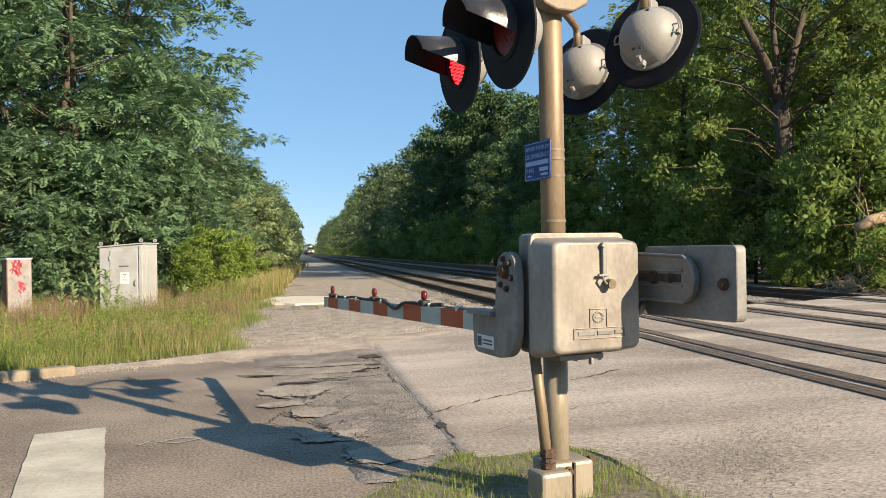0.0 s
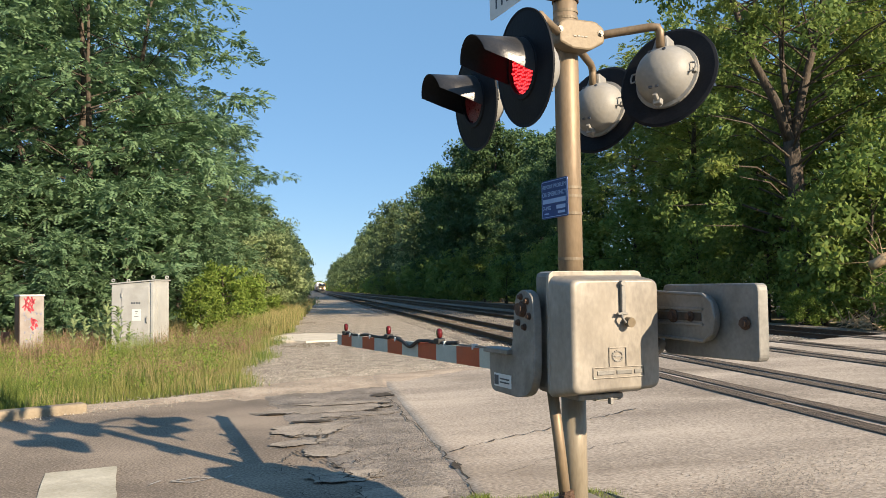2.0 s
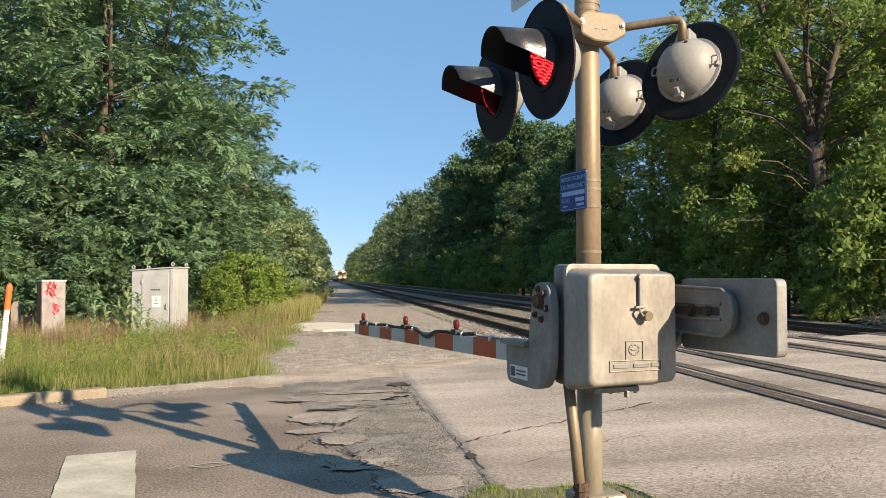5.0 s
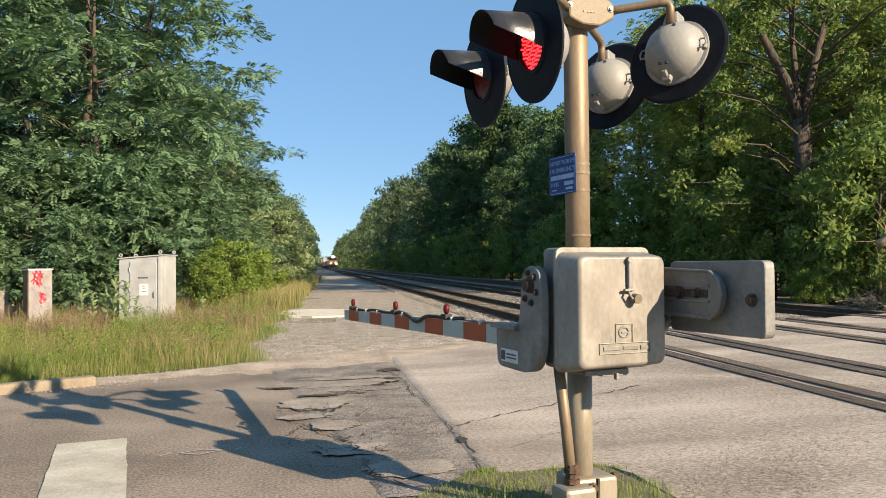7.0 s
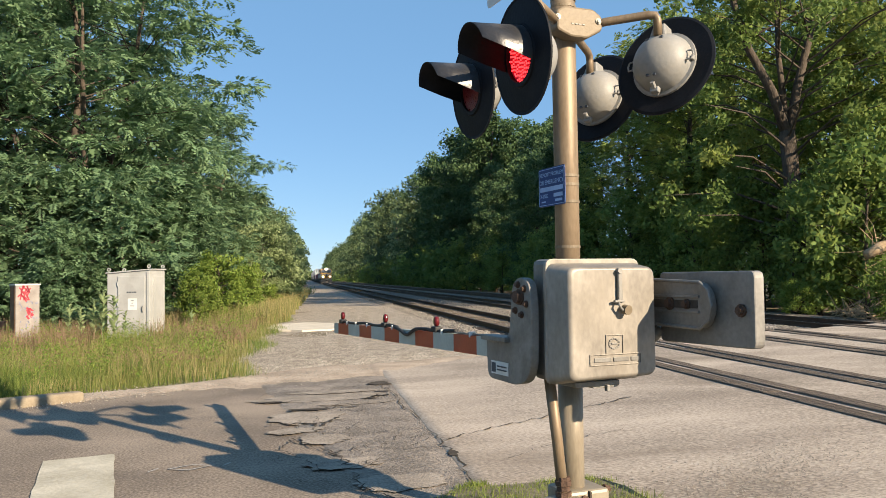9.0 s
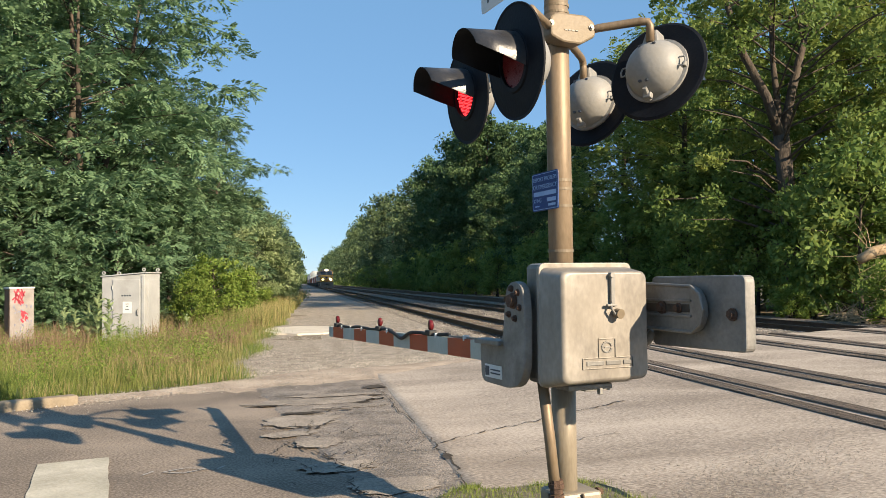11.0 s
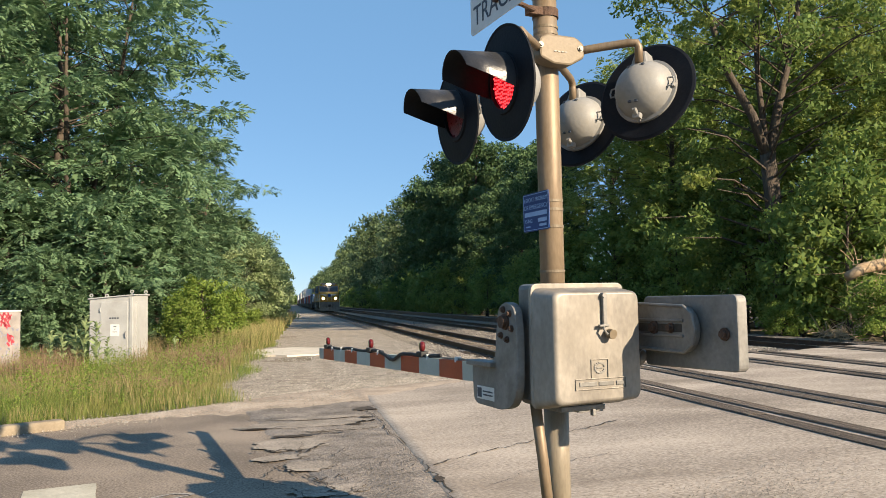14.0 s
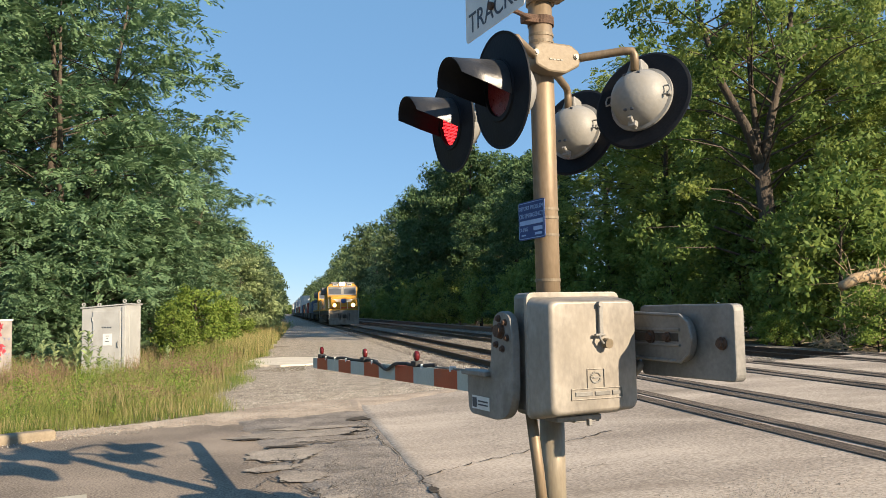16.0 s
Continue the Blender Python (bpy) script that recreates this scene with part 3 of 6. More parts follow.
    part("handle", hb, M_ALUDARK, door, "steel hasp bar")
    part("padlock", tubem([(0.058, -0.465, 1.292), (0.062, -0.50, 1.288)], 0.026, 18), M_BRASS, door, "round brass padlock")
    # raised maker's plates, with plain bars where the raised words stand
    pb = bmesh.new()
    for c, s in (((0.008, -0.452, 1.0575), (0.316, 0.008, 0.005)), ((0.008, -0.452, 1.003), (0.316, 0.008, 0.005)), ((-0.149, -0.452, 1.03), (0.005, 0.008, 0.057)), ((0.165, -0.452, 1.03), (0.005, 0.008, 0.057)),
                 ((-0.05, -0.452, 1.11), (0.005, 0.008, 0.10)), ((0.054, -0.452, 1.11), (0.005, 0.008, 0.10)), ((0.002, -0.452, 1.158), (0.108, 0.008, 0.005))):
        box(pb, c, s, 0.0015)
    part("plate_border", pb, M_ALU, door)
    wb = bmesh.new()
    x = -0.125
    for w in (0.105, 0.095, 0.055):
        part("word_bar", boxm((x + w / 2, -0.452, 1.03), (w, 0.007, 0.022), 0.002), M_ALUDARK, door, "raised worn plain bar")
        x += w + 0.014
    for k in range(14):
        a = radians(20 + 320 * k / 13)
        box(wb, (0.002 + 0.03 * cos(a), -0.452, 1.113 + 0.026 * sin(a)), (0.012, 0.007, 0.009), 0.001)
    box(wb, (0.002, -0.452, 1.113), (0.035, 0.007, 0.008), 0.001, None)
    part("plate_emblem", wb, M_ALUDARK, door, "raised round emblem")
    ub = bmesh.new()
    box(ub, (-0.02, -0.24, 0.888), (0.28, 0.16, 0.03), 0.006)
    box(ub, (0.03, -0.29, 0.874), (0.16, 0.05, 0.02), 0.004)
    box(ub, (0.0, -0.38, 0.872), (0.02, 0.03, 0.035), 0.004)
    part("machine_sump", ub, M_ALUDARK, sig)
    part("shaft", tubem([(-0.40, -0.10, 1.36), (0.44, -0.10, 1.36)], 0.035, 16), M_RUST, sig, "steel main shaft")

    # arm side: plate with the pivot above and a foot that holds the arm
    outline = rounded([(-0.225, 1.30), (-0.20, 1.44), (-0.105, 1.475), (-0.01, 1.44), (0.02, 1.30), (0.045, 1.13), (0.35, 1.12), (0.33, 0.875), (-0.03, 0.868), (-0.16, 0.90), (-0.215, 1.0)], 0.06)
    arm_plate = part("arm_bracket", prism(outline, 0.05, 0.006, Matrix.Translation((-0.342, 0, 0)) @ ON_U), M_ALUDARK, sig, "grey curved arm support plate")
    bolts("pivot_nut", [(-0.367, -0.10, 1.36)], (-1, 0, 0), 0.03, 0.03, M_RUST, arm_plate, "rusty pivot nut")
    bolts("bracket_bolt", [(-0.367, -0.10 + 0.075 * cos(radians(15 + 60 * k)), 1.345 + 0.085 * sin(radians(15 + 60 * k))) for k in range(6)], (-1, 0, 0), 0.013, 0.02, M_RUST, arm_plate, "rusty hexagon bolt")
    lb = bmesh.new()
    box(lb, (-0.369, 0.165, 0.945), (0.003, 0.22, 0.075))
    part("label_plate", lb, M_SIGNW, arm_plate, "worn white maker's label")
    lk = bmesh.new()
    box(lk, (-0.372, 0.24, 0.945), (0.003, 0.05, 0.055))
    for z in (0.955, 0.935):
        box(lk, (-0.372, 0.135, z), (0.003, 0.12, 0.008))
    part("label_bars", lk, M_SIGNK, arm_plate)
    part("arm_clamp", boxm((-0.35, 0.20, 1.115), (0.10, 0.32, 0.03), 0.006), M_ALUDARK, sig)

    # counterweight side
    cw = part("counterweight_arm", prism(rounded([(-0.05, 1.20), (-0.05, 1.455), (-0.73, 1.43), (-0.79, 1.31), (-0.73, 1.185)], 0.11, 6), 0.045, 0.008, Matrix.Translation((0.385, 0, 0)) @ ON_U), M_ALUDARK, sig, "slotted grey counterweight arm")
    part("arm_lip", tubem([(0.358, -0.10, 1.452), (0.358, -0.70, 1.43), (0.358, -0.765, 1.39), (0.358, -0.788, 1.31), (0.358, -0.765, 1.235), (0.358, -0.70, 1.19), (0.358, -0.10, 1.205)], 0.009, 8), M_ALUDARK, cw, "raised cast lip")
    sb = bmesh.new()
    box(sb, (0.358, -0.47, 1.355), (0.012, 0.45, 0.014), 0.003)
    box(sb, (0.358, -0.47, 1.275), (0.012, 0.45, 0.014), 0.003)
    part("slot_rib", sb, M_ALUDARK, cw)
    # no opening is cut: a dark plate carries the slot's shade
    part("slot", boxm((0.3605, -0.50, 1.315), (0.004, 0.36, 0.042)), M_CRACK, cw, "slot drawn as a dark plate for its shaded depth")
    for y in (-0.27, -0.46, -0.60):
        bolts("slot_bolt", [(0.362, y, 1.315)], (-1, 0, 0), 0.024 if y == -0.46 else 0.018, 0.03, M_RUST, cw, "rusty clamp bolt")
    wt = part("counterweight", prism(rounded([(-0.30, 1.10), (-0.30, 1.485), (-1.03, 1.485), (-1.03, 1.105)], 0.035), 0.065, 0.008, Matrix.Translation((0.445, 0, 0)) @ ON_U), M_ALUDARK, sig, "heavy rectangular steel counterweight")
    bb = bmesh.new()
    bolt(bb, (0.412, -0.945, 1.29), (-1, 0, 0), 0.022, 0.028)
    part("weight_bolt", bb, M_RUST, wt)
    part("stay_tube", tubem([(0.30, -0.1, 1.02), (0.36, -0.18, 1.06), (0.40, -0.26, 1.12), (0.42, -0.30, 1.17)], 0.028, 12), M_ALUDARK, sig, "bent tubular stay", smooth=True)

    # gate arm: alternate red and pale panels, drooping slightly
    y, i = 0.30, 0
    def top(v):
        return 1.118 - 0.022 * v
    while y < 3.94:
        y2 = min(y + (0.22 if i == 0 else 0.365), 3.95)
        h1, h2 = 0.118 - 0.004 * y, 0.118 - 0.004 * y2
        bm = bmesh.new()
        cs = [(x, yy, z) for yy, t, h in ((y, top(y), h1), (y2, top(y2), h2)) for x, z in ((-0.352, t - h), (-0.317, t - h), (-0.317, t), (-0.352, t))]
        v = [bm.verts.new(c) for c in cs]
        for q in ((0, 1, 2, 3), (7, 6, 5, 4), (0, 4, 5, 1), (1, 5, 6, 2), (2, 6, 7, 3), (3, 7, 4, 0)):
            bm.faces.new([v[k] for k in q])
        bmesh.ops.recalc_face_normals(bm, faces=bm.faces)
        part("arm_stripe", bm, (M_WHITE, M_RED)[i % 2], sig, ("pale grey-white arm panel", "brick red arm panel")[i % 2])
        y, i = y2, i + 1
    part("arm_cap", boxm((-0.3345, 3.954, top(3.95) - 0.05), (0.04, 0.008, 0.102)), M_WHITE, sig)
    pts = [(-0.334, v, top(v) + 0.014 + (-0.05 * math.exp(-((v - 1.75) / 0.14) ** 2)) + 0.006 * sin(v * 9)) for v in span(0.9, 3.72, 60)]
    pts = [(x - (0.035 if abs(v - 1.75) < 0.3 else 0), v, z) for x, v, z in pts]
    part("arm_cable", tubem(pts, 0.013, 8), M_CABLE, sig, "black lamp cable", smooth=True)
    part("arm_wire", tubem([(-0.334, v, top(v) + 0.008) for v in (0.35, 0.7, 1.2)], 0.006, 6), M_ALU, sig, "pale cable end")
    for v in (0.62, 1.1, 2.15, 2.85, 3.2, 3.5):
        part("cable_clip", boxm((-0.336, v, top(v) + 0.006), (0.042, 0.018, 0.035), 0.003), M_SIGNW, sig, "white cable clip")
    for v in (1.23, 2.37, 3.70):
        lamp = part("arm_lamp", boxm((-0.334, v, top(v) + 0.02), (0.06, 0.09, 0.04), 0.008), M_CABLE, sig)
        part("lamp_lens", lathe([(0, -0.018), (0.024, -0.015), (0.029, -0.006), (0.029, 0.006), (0.024, 0.015), (0, 0.018)], 20, Matrix.Translation((-0.334, v, top(v) + 0.074)) @ Matrix.Rotation(radians(90), 4, "Y") @ Matrix.Diagonal((1.25, 1, 1, 1))), mat("arm_lamp_red", (0.05, 0.006, 0.008), (0.17, 0.014, 0.016), 20, 0.2, bump=0.3) if v == 1.23 else bpy.data.materials["arm_lamp_red"], lamp, "round red arm lamp", smooth=True)

    # lamp crossarm
    cast = part("lamp_hub", prism(rounded([(-0.14, 2.76), (-0.14, 2.87), (-0.09, 2.90), (0.10, 2.90), (0.16, 2.86), (0.16, 2.78), (0.06, 2.725), (-0.05, 2.725)], 0.02), 0.10, 0.012, pose(0.01, -0.10, 0.10)), M_BRASS, sig, "cream cast lamp arm hub")
    part("lamp_hub_rear", boxm((0, 0.05, 2.91), (0.22, 0.16, 0.14), 0.02), M_BRASS, sig)
    for c in ((-0.125, -0.15, 2.93), (0.14, -0.15, 2.93)):
        bolts("hub_bolt", [c], (0, -1, 0), 0.012, 0.015, M_ALU, cast)
    bb = bmesh.new()
    for k in range(4):
        box(bb, (-0.03 + 0.024 * k, -0.152, 2.90), (0.016, 0.004, 0.006))
    part("hub_words", bb, M_ALUDARK, cast, "tiny raised bars")
    lamps = []
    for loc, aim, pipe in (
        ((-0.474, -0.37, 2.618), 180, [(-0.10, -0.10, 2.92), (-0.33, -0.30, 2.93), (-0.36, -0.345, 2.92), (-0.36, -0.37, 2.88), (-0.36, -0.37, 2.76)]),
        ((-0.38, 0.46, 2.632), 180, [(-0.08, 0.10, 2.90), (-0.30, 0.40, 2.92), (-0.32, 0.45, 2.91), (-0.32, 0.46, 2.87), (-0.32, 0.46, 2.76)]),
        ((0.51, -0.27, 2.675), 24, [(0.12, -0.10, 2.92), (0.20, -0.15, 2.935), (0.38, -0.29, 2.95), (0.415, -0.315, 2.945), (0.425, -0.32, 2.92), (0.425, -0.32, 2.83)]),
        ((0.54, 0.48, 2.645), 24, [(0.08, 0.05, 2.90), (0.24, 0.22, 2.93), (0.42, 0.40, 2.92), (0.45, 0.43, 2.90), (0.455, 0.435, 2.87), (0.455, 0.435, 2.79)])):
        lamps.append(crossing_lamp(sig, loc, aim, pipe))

    # tracks sign, crossbuck above
    face = pose(-0.43, 0, 0) @ Matrix.Rotation(radians(-90), 4, "Z") @ Matrix.Rotation(radians(90), 4, "X")   # x along -V, y up, z along -U
    plate = part("tracks_plate", prism(rounded([(-0.12, 3.02), (0.57, 3.02), (0.57, 3.46), (-0.12, 3.46)], 0.03), 0.005, 0.0, pose(-0.43, 0, 0) @ Matrix.Rotation(radians(-90), 4, "Z")), M_SIGNW, sig, "white sign plate with dark capital letters")
    words("TRACKS", 0.165, M_SIGNK, plate, face @ pose(0.225, 3.115, 0.004), "lettering", 0.001)
    br = bmesh.new()
    tube(br, [(-0.06, -0.02, 3.17), (-0.25, -0.15, 3.15), (-0.43, -0.22, 3.13)], 0.014, 8)
    tube(br, [(-0.425, -0.22, 3.13), (-0.455, -0.22, 3.13)], 0.022, 10)
    tube(br, [(0, 0, 3.14), (0, 0, 3.19)], 0.078, 24)
    box(br, (-0.09, -0.03, 3.165), (0.10, 0.06, 0.05), 0.006)
    part("sign_bracket", br, M_RUST, sig, "rusty steel sign bracket")
    hb = bmesh.new()
    tube(hb, [(0, 0, 3.27), (0, 0, 3.38)], 0.085, 24)
    box(hb, (0.0, -0.07, 3.32), (0.22, 0.10, 0.09), 0.015)
    part("upper_clamp", hb, M_MAST, sig)
    for a in (42, -42):
        bm = boxm((0, 0, 0), (1.22, 0.006, 0.23), 0.0)
        bmesh.ops.transform(bm, matrix=pose(-0.12 + 0.004 * (a > 0), 0.0, 3.98) @ Matrix.Rotation(radians(-90), 4, "Z") @ Matrix.Rotation(radians(a), 4, "Y"), verts=bm.verts)
        part("crossbuck_board", bm, M_SIGNW, sig, "white crossbuck blade")
    # blue notice, strapped to the mast and facing the road
    notice = part("notice_plate", prism(rounded([(-0.15, 1.878), (0.15, 1.878), (0.15, 2.102), (-0.15, 2.102)], 0.018), 0.004, 0, pose(-0.09, 0.013, 0) @ Matrix.Rotation(radians(-90), 4, "Z")), M_BLUE, sig, "small blue metal notice with pale text")
    nf = pose(-0.0925, 0.013, 0) @ Matrix.Rotation(radians(-90), 4, "Z") @ Matrix.Rotation(radians(90), 4, "X")   # x along the plate, y up
    for k, (x, z, w, h) in enumerate(((0.0, 1.978, 0.26, 0.026), (0.075, 1.938, 0.10, 0.022), (-0.09, 1.906, 0.05, 0.008), (0.08, 1.908, 0.08, 0.014))):
        part("notice_bar", boxm((x, z, 0.001), (w, h, 0.001), 0, nf), M_NOTE, notice)
    nb = bmesh.new()
    for c, z in (((0, 2.094), (0.28, 0.003)), ((0, 1.886), (0.28, 0.003)), ((0.142, 1.99), (0.003, 0.208)), ((-0.142, 1.99), (0.003, 0.208))):
        box(nb, (c[0], c[1], 0.0008), (z[0], z[1], 0.001), 0, nf)
    part("notice_border", nb, M_NOTE, notice)
    for text, x, z, size in (("REPORT PROBLEM", 0, 2.062, 0.033), ("OR EMERGENCY", 0, 2.018, 0.037), ("X-ING", -0.085, 1.938, 0.033)):
        words(text, size, M_NOTE, notice, nf @ pose(x, z, 0.001), "lettering", 0.0004)
    for z in (1.93, 2.05):
        part("notice_strap", boxm((-0.08, 0.013, z), (0.02, 0.05, 0.014), 0.003), M_BRASS, sig, "strap bracket behind the notice")
    return sig, lamps


signal, lamps = build_signal()


# ---- trees and weeds ----
def leaf_cloud(rng, centres, radii, per, size, flat=0.75, droop=0.0):
    """Many small bent leaves gathered round centres: arrays of corners and faces."""
    n = len(centres) * per
    c = np.repeat(centres, per, 0)
    r = np.repeat(radii, per)[:, None]
    d = rng.normal(0, 1, (n, 3))
    d /= np.linalg.norm(d, axis=1)[:, None]
    p = c + d * r * (rng.random((n, 1)) ** 0.45) * np.array([1, 1, flat])
    p[:, 2] -= droop * rng.random(n)
    nrm = rng.normal(0, 1, (n, 3)) + np.array([0, 0, 0.15]) + d * 1.2
    nrm /= np.linalg.norm(nrm, axis=1)[:, None]
    a = np.cross(nrm, rng.normal(0, 1, (n, 3)))
    a /= np.linalg.norm(a, axis=1)[:, None]
    b = np.cross(nrm, a)
    s = size * rng.uniform(0.6, 1.35, (n, 1))
    v = np.stack([p - a * s, p + b * s * 0.45 + nrm * s * 0.12, p + a * s, p - b * s * 0.45 + nrm * s * 0.12], 1).reshape(-1, 3)
    f = np.arange(n * 4).reshape(n, 4)
    return v, f


def spray_cloud(rng, centres, radii, per, leaflets, length, leaf, flat=0.4):
    """Feathery sprays: each a drooping stalk with leaflets in pairs along it."""
    n = len(centres) * per
    c = np.repeat(centres, per, 0)
    r = np.repeat(radii, per)[:, None]
    d = rng.normal(0, 1, (n, 3))
    d /= np.linalg.norm(d, axis=1)[:, None]
    p = c + d * r * (rng.random((n, 1)) ** 0.45) * np.array([1, 1, flat])
    out = d * np.array([1, 1, 0.35]) + np.array([0, 0, -0.12]) + rng.normal(0, 0.3, (n, 3))
    out += 0.5 * c / (np.linalg.norm(c[:, :2], axis=1)[:, None] + 1) * np.array([1, 1, 0])
    out /= np.linalg.norm(out, axis=1)[:, None]
    side = np.cross(out, np.array([0, 0, 1.0]) + rng.normal(0, 0.35, (n, 3)))
    side /= np.linalg.norm(side, axis=1)[:, None]
    up = np.cross(side, out)
    ln = length * rng.uniform(0.6, 1.25, (n, 1))
    vs = []
    for k in range(leaflets):
        t = (k // 2 + 0.5) / (leaflets / 2)
        q = p + out * ln * t - np.array([0, 0, 1]) * ln * 0.25 * t * t
        e = side * (1 if k % 2 else -1) * 0.85 + out * 0.5 - up * rng.uniform(-0.1, 0.4, (n, 1))
        sz = leaf * rng.uniform(0.75, 1.25, (n, 1)) * (1.1 - 0.4 * t)
        w = (out * 0.72 + up * rng.uniform(-0.2, 0.2, (n, 1))) * sz * 0.5
        vs.append(np.stack([q, q + e * sz * 0.5 - w, q + e * sz, q + e * sz * 0.5 + w], 1))
    v = np.stack(vs, 1).reshape(-1, 3)
    return v, np.arange(len(v)).reshape(-1, 4)


def along(table, u):
    """A value from a table of (place, value), straight between the rows."""
    for (a, x), (b, y) in zip(table, table[1:]):
        if u <= b:
            return x + (y - x) * (u - a) / (b - a)
    return table[-1][1]


def crown_tree(name, label, height, profile, seed, limbs, per_limb, per, leaf, leaves, cluster, trunk_r, stems=None, spray=None, flat=0.75, rise_of=0.22, clear=None):
    """A tree whose limbs fill an outline of radii by height; leaf clusters sit along and at the ends of the limbs.
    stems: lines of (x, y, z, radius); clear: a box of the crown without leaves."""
    rng = np.random.default_rng(seed)
    root = empty(name)
    tagged(root, label, "tree" if height > 4 else "bush")
    bm = bmesh.new()
    if stems is None:
        pts = [(0, 0, -0.3, trunk_r)] + [(rng.normal(0, 0.012 * height), rng.normal(0, 0.012 * height), height * 0.93 * k / 6, trunk_r * (1 - 0.86 * k / 6)) for k in range(1, 7)]
        stems = [pts]
    for line in stems:
        tube(bm, [p[:3] for p in line], [p[3] for p in line], 9)
    u0 = profile[0][0]
    cents, rads = [], []
    for i in range(limbs):
        u = u0 + (0.985 - u0) * ((i + rng.random()) / limbs)
        z = u * height
        zb = max(z * 0.88 - 0.1, 0.1)
        line = [s for s in stems if s[0][2] <= zb <= s[-1][2]] or stems
        line = line[int(rng.integers(len(line)))]
        k = max([j for j in range(len(line) - 1) if line[j][2] <= zb] or [0])
        w = min(max((zb - line[k][2]) / (line[k + 1][2] - line[k][2] + 1e-6), 0), 1)
        base = Vector(line[k][:3]).lerp(Vector(line[k + 1][:3]), w)
        a = i * 2.4 + rng.normal(0, 0.4)
        reach = along(profile, u) * rng.uniform(0.72, 1.03)
        end = Vector((cos(a) * reach, sin(a) * reach, z + rise_of * reach * 0.3))
        mid = base.lerp(end, 0.5) + Vector((rng.normal(0, 0.2), rng.normal(0, 0.2), 0.10 * reach))
        rr = max(0.022, trunk_r * 0.2 * (1 - 0.7 * u))
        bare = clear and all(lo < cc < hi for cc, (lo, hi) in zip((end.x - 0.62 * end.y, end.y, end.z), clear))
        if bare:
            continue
        tube(bm, [base, mid, end], [rr, rr * 0.6, rr * 0.15], 5, caps=False)
        for j in range(per_limb):
            q = min(0.34 + 0.68 * (j + 0.3 + 0.6 * rng.random()) / per_limb, 1.02)
            pos = base.lerp(mid, q * 2) if q < 0.5 else mid.lerp(end, q * 2 - 1)
            off = rng.normal(0, 0.11 * reach + 0.25 * cluster[0], 3) * np.array([1, 1, 0.5])
            c = np.array(pos) + off
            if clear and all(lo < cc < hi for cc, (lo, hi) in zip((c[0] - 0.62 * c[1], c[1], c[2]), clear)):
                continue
            cents.append(c)
            rads.append(rng.uniform(*cluster))
    part("trunk", bm, M_BARK, root, smooth=True)
    if spray:
        v, f = spray_cloud(rng, np.array(cents), np.array(rads), per, spray[0], spray[1], leaf, flat)
    else:
        v, f = leaf_cloud(rng, np.array(cents), np.array(rads), per, leaf, flat, 0.25 * cluster[0])
    mesh_np("crown", v, f, leaves, root)
    return root


def plant(src, spots, group):
    """Further trees of a kind at (x, y, scale, turn)."""
    for x, y, s, a in spots:
        t = copy_thing(src, pose(x, y, -0.05, 0, 0, a))
        t.scale = (s, s, s * (0.92 + 0.16 * ((x * 7.3 + y * 3.1) % 1)))
        t["group"] = group


